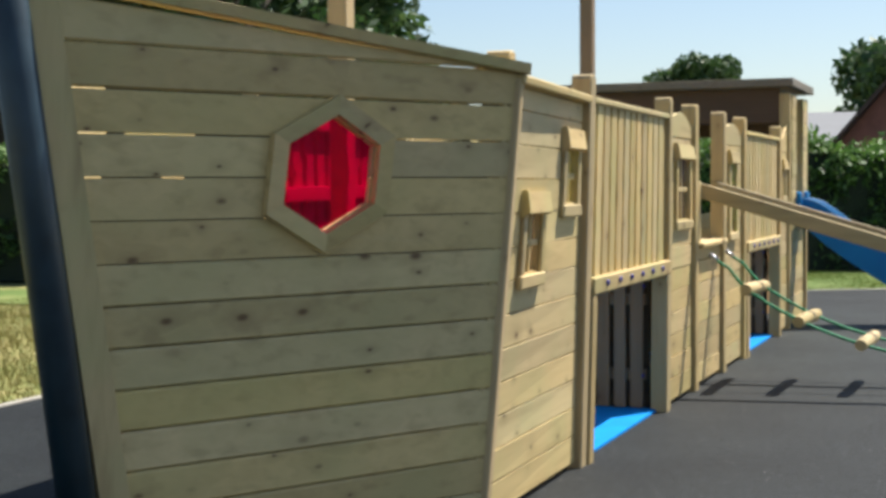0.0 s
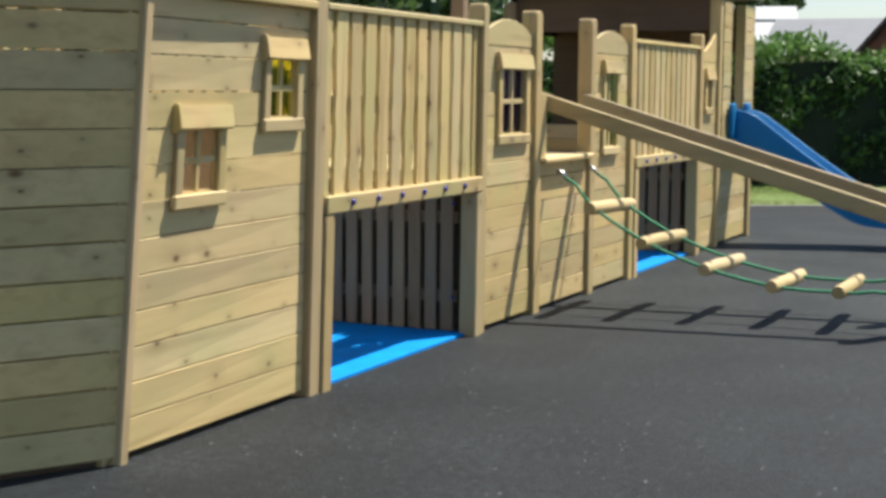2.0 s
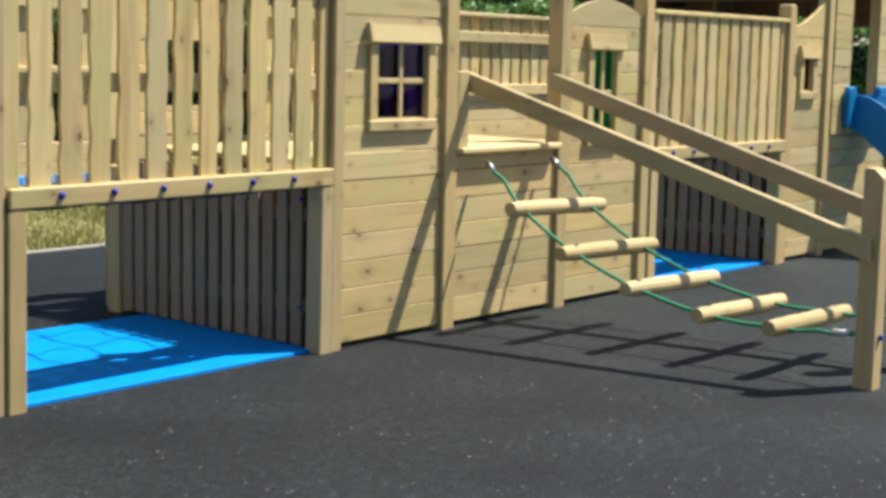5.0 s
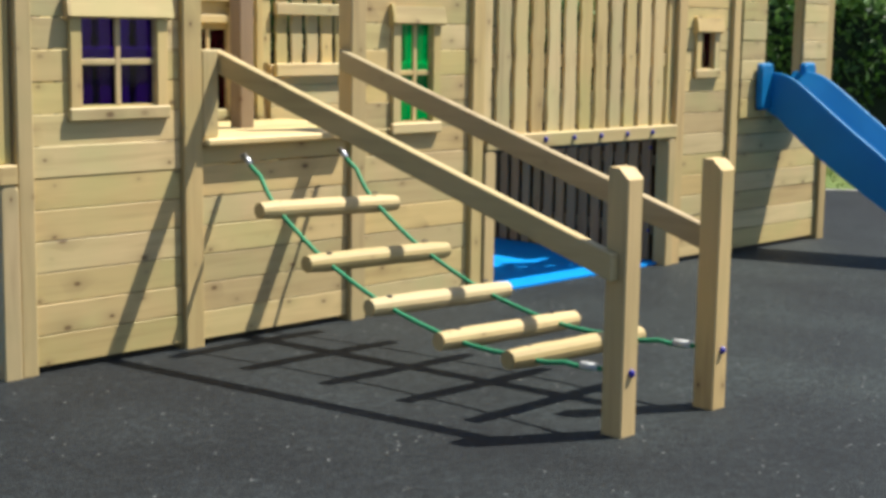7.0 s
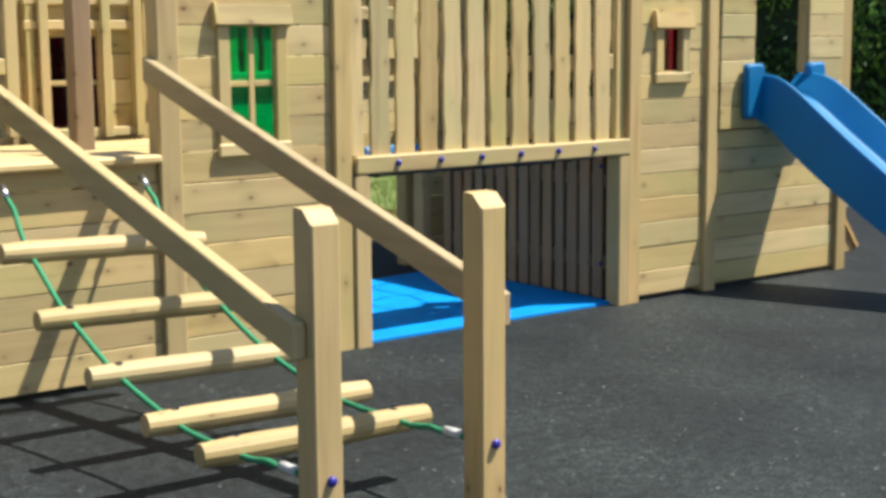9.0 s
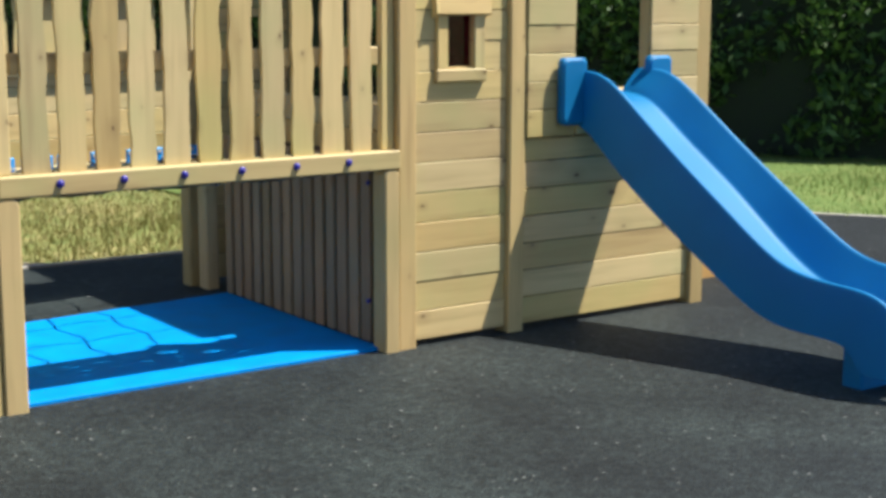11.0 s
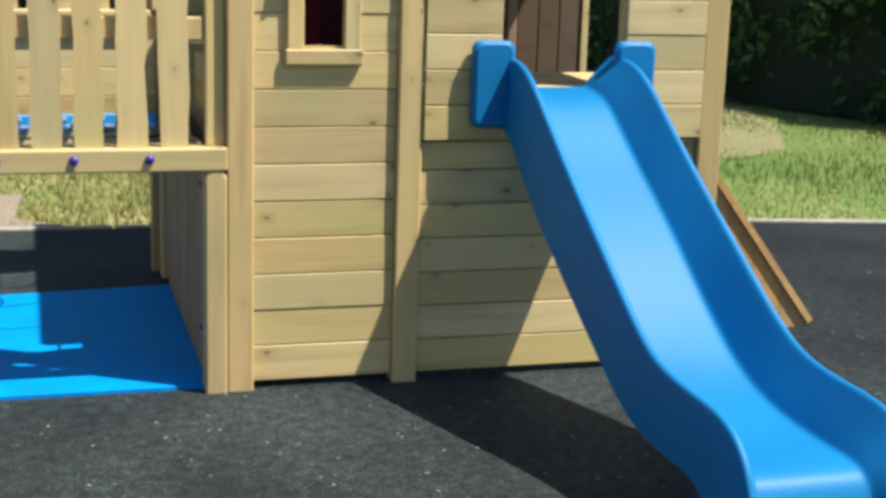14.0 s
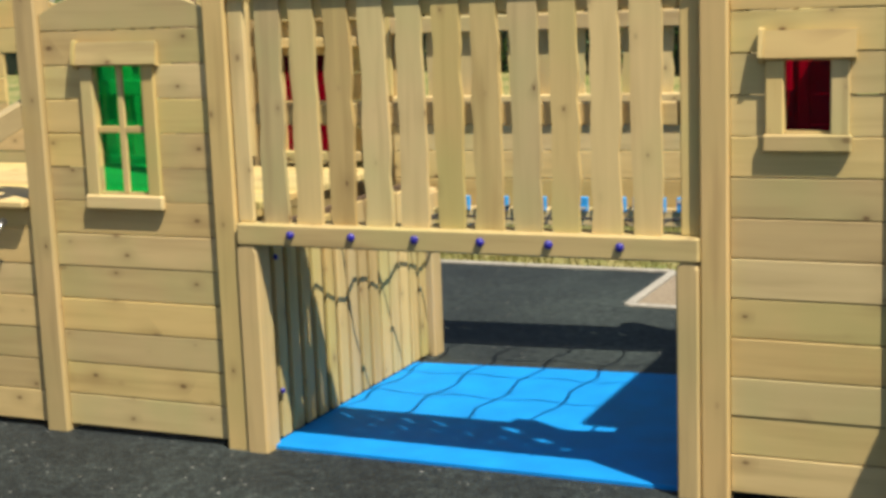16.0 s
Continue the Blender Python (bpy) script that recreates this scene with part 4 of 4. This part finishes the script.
rows = []
for (yb, zb), (yl, zl), (ys, zs) in zip(BED, LIP, SKIRT):
    r = []
    for side in (-1, 1):
        k = 0.5 if side < 0 else 1.0
        seq = [(slide_x(side, ys), ys, zs), (slide_x(side, (ys + yl) / 2), (ys + yl) / 2, (zs + zl) / 2), (slide_x(side, yl), yl, zl - 0.02), (slide_x(side, yl, 0.006), yl, zl - 0.005), (slide_x(side, yl, 0.015), yl, zl),
               (slide_x(side, yl, 0.026), yl, zl - 0.004), (slide_x(side, yl, 0.034), yl, zl - 0.02), (slide_x(side, yb, 0.098 * k), yb, zb + 0.026), (slide_x(side, yb, 0.106 * k), yb, zb + 0.008), (slide_x(side, yb, 0.118 * k), yb, zb + 0.001), (slide_x(side, yb, 0.14), yb, zb)]
        r += seq if side < 0 else seq[::-1]
    rows.append(r)
bed = part("chute", tidy(strip(rows)), SLIDE_BLUE, slide, bend=False, smooth=True)
ss = bed.modifiers.new("round", "SUBSURF")
ss.levels = ss.render_levels = 2
for side in (-1, 1):
    fl = bmesh.new()
    xa, xb = sorted((slide_x(side, 0, 0.03), slide_x(side, 0, 0.03) + side * 0.145))
    pts = []
    for cx, cz, a0 in ((xb - 0.028, 0.933, -90), (xb - 0.028, 1.172, 0), (xa + 0.028, 1.172, 90), (xa + 0.028, 0.933, 180)):
        pts += [(cx + 0.028 * math.cos(radians(a0 + q)), cz + 0.028 * math.sin(radians(a0 + q))) for q in (0, 30, 60, 90)]
    prism(fl, pts, -0.075, -0.038, 0.012)
    part("flange", tidy(fl), SLIDE_BLUE, slide, "moulded blue mounting flange", bend=False)
part("foot", box(slide_x(-1, -1.8) + 0.03, slide_x(1, -1.8) - 0.03, -1.53, -1.43, -0.01, 0.2, 0.01), SLIDE_BLUE, slide, bend=False)

# ---- rope ladder and its hand rails ----
RUNG_AT = [(-0.285, 0.602), (-0.61, 0.418), (-0.975, 0.288), (-1.35, 0.214), (-1.705, 0.207)]
ladder = thing("rope_ladder", -3.0, -1.0, 0, "sloping rope ladder of round pine rungs on green ropes", "rope ladder")
for i, (y, z) in enumerate(RUNG_AT):
    tilt = RND.uniform(-0.008, 0.008)
    L0, L1 = -3.41 + RND.uniform(-0.012, 0.012), -2.62 + RND.uniform(-0.012, 0.012)
    r = 0.04
    pts, rad = [], []
    for k in range(9):
        f = k / 8
        pts.append((L0 + (L1 - L0) * f, y + 0.01 * math.sin(f * 3 + i), z + tilt * (f - 0.5) - 0.02 * (f - 0.5)))
        rad.append(r * (0.86 if k in (0, 8) else 1.0 + 0.03 * math.sin(k * 2.1 + i)))
    part("rung", tube(pts, rad, 14), ROUND_WOOD, ladder, "round peeled pine rung", bend=False, smooth=False)
    for xr in (-3.305, -2.75):
        part("rope_hole", tube([(xr, y - 0.001, z + 0.043), (xr, y - 0.001, z + 0.046)], 0.014, 8), ROPE_BLACK, ladder, bend=False)
for xr in (-3.305, -2.75):
    knots = [(-0.06, 0.815), (-0.16, 0.745)] + [(y, z) for y, z in RUNG_AT] + [(-1.88, 0.22), (-2.055, 0.228)]
    fine = []
    for (ya, za), (yb, zb) in zip(knots, knots[1:]):
        for s in range(4):
            f = s / 4
            fine.append((xr + 0.003 * math.sin(20 * ya + s), ya + (yb - ya) * f, za + (zb - za) * f - 0.008 * math.sin(math.pi * f)))
    fine.append((xr, *knots[-1]))
    part("rope", tube(fine, 0.0095, 8), ROPE_GREEN, ladder, "green twisted rope", bend=False, smooth=True)
    part("sleeve", tube([(xr, -0.045, 0.826), (xr, -0.095, 0.79)], 0.014, 10), STEEL, ladder, "pale pressed sleeve on the rope end", bend=False, smooth=True)
    part("sleeve", tube([(xr, -1.955, 0.224), (xr, -2.03, 0.227)], 0.014, 10), WHITE_TIE, ladder, "pale pressed sleeve on the rope end", bend=False, smooth=True)

frame_rail = thing("ladder_handrail", -2.95, -1.1, 0, "pair of sloping pine hand rails on square posts", "handrail")
for xc, xa, xb in ((-3.278, -3.388, -3.343), (-2.728, -2.668, -2.662)):
    bm = bmesh.new()
    x0, x1, ya, yb, top = xc - 0.043, xc + 0.043, -2.148, -2.06, 0.93
    # a square post whose head is cut on a slope towards the ladder's foot
    prof = [(ya, -0.02), (yb, -0.02), (yb, top - 0.006), (yb - 0.008, top), (ya + 0.04, top - 0.003), (ya + 0.004, top - 0.036), (ya, top - 0.042)]
    left_side, right_side = [bm.verts.new((x0, y, z)) for y, z in prof], [bm.verts.new((x1, y, z)) for y, z in prof]
    bm.faces.new(left_side)
    bm.faces.new(right_side[::-1])
    for i in range(len(prof)):
        j = (i + 1) % len(prof)
        bm.faces.new((left_side[i], right_side[i], right_side[j], left_side[j]))
    tidy(bm)
    bmesh.ops.bevel(bm, geom=[e for e in bm.edges if e.calc_length() > 0.3], offset=0.005, segments=1, affect="EDGES")
    p = part("newel_post", tidy(bm), NEWEL_WOOD, frame_rail, bend=False)
    bolt(xc + 0.004, ya - 0.004, 0.222, p, 0.015)
    # the rail: both ends cut upright
    bm = bmesh.new()
    ends = []
    for x, y, z in ((xa, 0.035, 1.283), (xb, -2.118, 0.640)):
        ends.append([bm.verts.new((x + dx, y, z + dz)) for dx, dz in ((-0.021, 0.0), (0.021, 0.0), (0.021, -0.094), (-0.021, -0.094))])
    for i in range(4):
        j = (i + 1) % 4
        bm.faces.new((ends[0][i], ends[0][j], ends[1][j], ends[1][i]))
    bm.faces.new(ends[0])
    bm.faces.new(ends[1][::-1])
    tidy(bm)
    bmesh.ops.bevel(bm, geom=bm.edges[:], offset=0.004, segments=1, affect="EDGES")
    part("rail", bm, RAIL_WOOD, frame_rail, bend=False)
part("rail_stub", box(-3.495, -3.411, -0.012, 0.06, 0.907, 1.282, 0.005), WOOD_Z, frame_rail, "short upright board beside the entrance post", bend=False)


# ---- hedge, trees, houses and grass ----
def leaf_cloud(name, points, size, material, parent=None, label="", seed=1, kind="stuff"):
    """Many small leaves, two triangles each, at the given places."""
    rng = np.random.default_rng(seed)
    P = np.asarray(points, float)
    n = len(P)
    a = rng.normal(size=(n, 3))
    a /= np.linalg.norm(a, axis=1)[:, None]
    b = np.cross(a, rng.normal(size=(n, 3)))
    b /= np.linalg.norm(b, axis=1)[:, None]
    s = size * rng.uniform(0.6, 1.4, (n, 1))
    V = np.stack([P - a * s, P + b * s * 0.45, P + a * s, P - b * s * 0.45], 1).reshape(-1, 3)
    base = np.array(origin(parent)) if parent else np.zeros(3)
    me = bpy.data.meshes.new(name)
    F = np.arange(4 * n).reshape(n, 4)
    me.from_pydata((V - base).tolist(), [], F.tolist())
    me.materials.append(material)
    ob = new(name, me)
    ob.parent = parent
    return tagged(ob, label, kind=kind)


HEDGE_LINE = [(13.0, -5.0), (9.6, 0.7), (7.3, 4.0), (5.4, 8.1), (3.2, 13.5), (-2.0, 21.0), (-12.0, 26.0), (-34.0, 28.0)]


def along(line, d):
    for (xa, ya), (xb, yb) in zip(line, line[1:]):
        L = math.hypot(xb - xa, yb - ya)
        if d <= L:
            return xa + (xb - xa) * d / L, ya + (yb - ya) * d / L, math.atan2(yb - ya, xb - xa)
        d -= L
    return (*line[-1], 0.0)


hedge = thing("hedge", 7.3, 4.5, 0, "tall dense leafy green hedge round the grass", "hedge")
rng = np.random.default_rng(7)
total = sum(math.hypot(b[0] - a[0], b[1] - a[1]) for a, b in zip(HEDGE_LINE, HEDGE_LINE[1:]))
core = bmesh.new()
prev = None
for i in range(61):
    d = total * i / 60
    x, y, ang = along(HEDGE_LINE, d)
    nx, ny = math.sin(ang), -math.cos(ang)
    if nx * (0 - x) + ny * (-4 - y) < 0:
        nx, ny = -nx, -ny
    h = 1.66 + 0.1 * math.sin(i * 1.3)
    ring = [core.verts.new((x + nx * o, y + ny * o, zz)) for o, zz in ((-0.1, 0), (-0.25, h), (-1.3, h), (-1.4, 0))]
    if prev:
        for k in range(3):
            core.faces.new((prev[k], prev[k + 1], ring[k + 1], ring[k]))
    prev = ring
# solid near-black core: the shade deep in the hedge is its colour
part("core", tidy(core), plain("hedge_core", (0.009, 0.017, 0.005), 0.9, 0, 0.3, 6.0, 0.6), hedge, "near-black core coloured as the shade between the leaves", bend=False)
pts = []
for i in range(62000):
    d = rng.uniform(0, 30) if i % 4 else rng.uniform(30, min(total, 62))
    x, y, ang = along(HEDGE_LINE, d)
    nx, ny = math.sin(ang), -math.cos(ang)
    if nx * (0 - x) + ny * (-4 - y) < 0:
        nx, ny = -nx, -ny
    h = 1.86 + 0.14 * math.sin(d * 1.9) + 0.10 * math.sin(d * 4.7 + 1) + 0.05 * math.sin(d * 11)
    bulge = 0.10 * math.sin(d * 2.6) + 0.08 * math.sin(d * 6.1)
    if rng.random() < 0.62:
        z = h * rng.random() ** 0.8
        o = bulge + 0.12 * math.sin(z * 5 + d * 3) - 0.25 * rng.random() - 0.1 * (z / h) ** 3
    else:
        z = h + rng.normal() * 0.06
        o = -rng.random() * 1.3
    pts.append((x + nx * o, y + ny * o, z))
# leaves near the top take the lighter, sun-coloured copy
top_lit = [p[2] + 0.22 * rng.normal() > 1.55 for p in pts]
leaf_cloud("foliage", [p for p, y in zip(pts, top_lit) if not y], 0.06, LEAF_HEDGE, hedge, "glossy mid-green hedge leaves", 3)
leaf_cloud("top_lit_foliage", [p for p, y in zip(pts, top_lit) if y], 0.06, LEAF_TOP_LIT, hedge, "lighter green leaves, sun on the hedge top put into their colour", 4)


def tree(x, y, height, radius, trunk, seed, label, n=9000, size=0.16, droop=0.0, low=0.35):
    rr = np.random.default_rng(seed)
    t = thing("tree", x, y, 0, label, "tree", "garden trees")
    top = height * 0.9
    bm = tube([(x, y, -0.05), (x + 0.05 * radius, y, height * 0.3), (x - 0.04 * radius, y, height * 0.6), (x, y, top)], [trunk, trunk * 0.8, trunk * 0.5, trunk * 0.12], 10)
    lobes = []
    for k in range(11):
        a = 2 * math.pi * k / 11 + rr.uniform(-0.3, 0.3)
        zz = height * rr.uniform(low + 0.1, 0.9)
        rad = radius * rr.uniform(0.35, 0.75) * (1.15 - 0.6 * abs(zz / height - 0.6))
        px, py = x + math.cos(a) * rad, y + math.sin(a) * rad
        tube([(x, y, zz * 0.72), (x + (px - x) * 0.5, y + (py - y) * 0.5, zz * 0.9), (px, py, zz)], [trunk * 0.4, trunk * 0.25, trunk * 0.08], 6, bm=bm)
        lobes.append((px, py, zz, radius * rr.uniform(0.32, 0.5)))
    lobes.append((x, y, height * 0.86, radius * 0.5))
    part("trunk", bm, BARK, t, "grey-brown trunk and limbs", bend=False)
    P = []
    for i in range(n):
        lx, ly, lz, lr = lobes[rr.integers(len(lobes))]
        v = rr.normal(size=3)
        v *= lr * (0.55 + 0.5 * rr.random()) / np.linalg.norm(v)
        P.append((lx + v[0], ly + v[1], lz + v[2] * 0.85 - droop * rr.random() ** 2 * height * 0.4))
    leaf_cloud("crown", P, size, LEAF_TREE, t, "leafy green crown", seed + 50)


def polar(deg, d, eye=(-12.0, -2.0)):
    return eye[0] + d * math.cos(radians(deg)), eye[1] + d * math.sin(radians(deg))


tree(*polar(30.2, 25), 8.5, 2.7, 0.22, 11, "weeping tree with drooping green branches behind the ship", 14000, 0.11, 0.5, 0.2)
tree(*polar(39, 27), 8.0, 3.2, 0.25, 12, "broad dark green tree behind the hedge", 12000, 0.13)
tree(*polar(50, 27), 8.0, 3.6, 0.25, 13, "broad dark green tree behind the hedge", 12000, 0.13)
tree(*polar(63, 28), 7.5, 3.6, 0.25, 14, "broad dark green tree behind the hedge", 9000, 0.15)
for az, d, h, r, seed in ((26.6, 42, 9.5, 4.3, 17), (32.5, 44, 10.0, 5.0, 18), (40.0, 46, 10.5, 5.4, 19)):
    tree(*polar(az, d), h, r, 0.3, seed, "tall dense dark green tree far behind the ship", 22000, 0.24, 0.35, 0.02)
tree(*polar(3.2, 46), 5.3, 2.6, 0.3, 15, "large rounded dark tree beyond the houses", 12000, 0.17)
tree(*polar(11.6, 72), 8.1, 2.1, 0.3, 16, "small round-headed tree far beyond the houses", 8000, 0.17)


rng = np.random.default_rng(40)
pts = []
for i in range(30000):
    z = 0.3 + 8.5 * rng.random()
    az = 24.3 + 0.6 * math.sin(z * 1.7) + 0.4 * math.sin(z * 4.1) + 40 * rng.random() ** 1.3
    if z < 7.0 + 1.2 * math.sin(az * 0.9) + 0.6 * math.sin(az * 2.3):
        x, y = polar(az, 47 + 4 * rng.random() + 1.2 * math.sin(az * 1.9 + z))
        pts.append((x, y, z))
woods = leaf_cloud("far_woods", pts, 0.34, LEAF_TREE, None, "band of dark green woodland far behind the ship", 41)
tagged(woods, "band of dark green woodland far behind the ship", "woods", kind="stuff")


def house(cx, cy, length, depth, eaves, ridge, turn, wall, roofmat, label, windows=()):
    """A low house: walls, a gabled roof and windows set in the side that faces the playground."""
    t = thing("house", cx, cy, 0, label, "house")
    M = Matrix.Translation((cx, cy, 0)) @ Matrix.Rotation(turn, 4, "Z")
    L, D = length / 2, depth / 2
    wb = bmesh.new()
    lo = [wb.verts.new(p) for p in ((-L, -D, -0.1), (L, -D, -0.1), (L, D, -0.1), (-L, D, -0.1))]
    hi = [wb.verts.new(p) for p in ((-L, -D, eaves), (L, -D, eaves), (L, D, eaves), (-L, D, eaves))]
    g = [wb.verts.new((-L, 0, ridge)), wb.verts.new((L, 0, ridge))]
    for i in range(4):
        j = (i + 1) % 4
        wb.faces.new((lo[i], lo[j], hi[j], hi[i]))
    wb.faces.new((hi[3], hi[0], g[0]))
    wb.faces.new((hi[1], hi[2], g[1]))
    part("wall", turned(tidy(wb), M), wall, t, bend=False)
    for s in (-1, 1):
        rb = bmesh.new()
        o = 0.25
        sl = (ridge - eaves) / D
        a = [(-L - o, s * (D + o), eaves - o * sl + 0.03), (L + o, s * (D + o), eaves - o * sl + 0.03), (L + o, 0, ridge + 0.03), (-L - o, 0, ridge + 0.03)]
        f1 = [rb.verts.new(p) for p in a]
        f2 = [rb.verts.new((p[0], p[1], p[2] + 0.1)) for p in a]
        rb.faces.new(f1)
        rb.faces.new(f2)
        for i in range(4):
            j = (i + 1) % 4
            rb.faces.new((f1[i], f1[j], f2[j], f2[i]))
        part("roof", turned(tidy(rb), M), roofmat, t, bend=False)
    for wx, wz, ww, wh, yoff in windows:
        w = part("window", turned(box(wx - ww / 2, wx + ww / 2, -0.06, 0.06, wz - wh / 2, wz + wh / 2, 0.01), M @ Matrix.Translation((0, yoff, 0))), RENDER_WHITE, t, bend=False)
        part("pane", turned(box(wx - ww / 2 + 0.06, wx + ww / 2 - 0.06, -0.075, -0.061, wz - wh / 2 + 0.06, wz + wh / 2 - 0.06, 0), M @ Matrix.Translation((0, yoff, 0))), DARK_GLASS, w, bend=False)
    return t


GREY_ROOF = plain("grey_roof_sheet", (0.17, 0.175, 0.19), 0.8, 0, 0.1, 2.0, 0.1)
RED_BRICK = plain("red_brick", (0.26, 0.105, 0.085), 0.9, 0, 0.15, 9.0, 0.3)
PALE_ROOF = plain("pale_roof_sheet", (0.38, 0.385, 0.385), 0.6, 0, 0.08, 1.5, 0.1)
hx, hy = polar(14.2, 40)
house(hx, hy, 5.4, 6, 2.4, 3.42, radians(14.2 - 90), RENDER_WHITE, PALE_ROOF, "low white building with a pale roof beyond the hedge", [(-0.6, 2.0, 1.6, 0.55, -3.0), (1.3, 2.0, 1.2, 0.55, -3.0), (2.1, 3.03, 1.0, 0.26, -1.3)])
hx, hy = polar(4.8, 37)
house(hx, hy, 7.0, 5, 2.15, 2.95, radians(4.8 - 90), RENDER_WHITE, GREY_ROOF, "small house with a low grey roof")
house(16.2, -0.6, 5.0, 3.0, 2.05, 3.8, 0.0, RED_BRICK, ROOF_TILE, "narrow red brick house with a steep tiled gable")

# grass tufts at the near edges of the lawn
rng = np.random.default_rng(21)
pts = []
while len(pts) < 120000:
    x, y = rng.uniform(-9, 9), rng.uniform(-1, 9)
    if y < 3.7 and x < -0.8 or y < 2.72 and x < 2.3 or (x > 2.2 and y < 2.3 + (x - 2.2) * -0.05 - max(0, x - 4.0) * 1.25 + 0.1):
        continue
    pts.append((x, y))
P = np.array(pts)
green = P[:, 0] + 0.25 * np.sin(P[:, 1] * 3) > 1.7


def blades(P, material, label, seed):
    rng = np.random.default_rng(seed)
    n = len(P)
    h = rng.uniform(0.015, 0.062, n) * (1 + 0.6 * np.sin(P[:, 0] * 1.7) * np.sin(P[:, 1] * 2.1))
    ang = rng.uniform(0, 2 * np.pi, n)
    w = 0.005
    lean = rng.normal(size=(n, 2)) * 0.014
    V = np.stack([np.stack([P[:, 0] - w * np.cos(ang), P[:, 1] - w * np.sin(ang), np.full(n, -0.03)], 1),
                  np.stack([P[:, 0] + w * np.cos(ang), P[:, 1] + w * np.sin(ang), np.full(n, -0.03)], 1),
                  np.stack([P[:, 0] + lean[:, 0], P[:, 1] + lean[:, 1], h - 0.02], 1)], 1).reshape(-1, 3)
    gm = bpy.data.meshes.new("grass")
    gm.from_pydata(V.tolist(), [], np.arange(3 * n).reshape(n, 3).tolist())
    gm.materials.append(material)
    tagged(new("grass", gm), label, "grass", kind="stuff")


blades(P[~green], BLADES, "dry yellow-green grass blades", 31)
blades(P[green], LAWN_BLADES, "fresh green grass blades", 32)
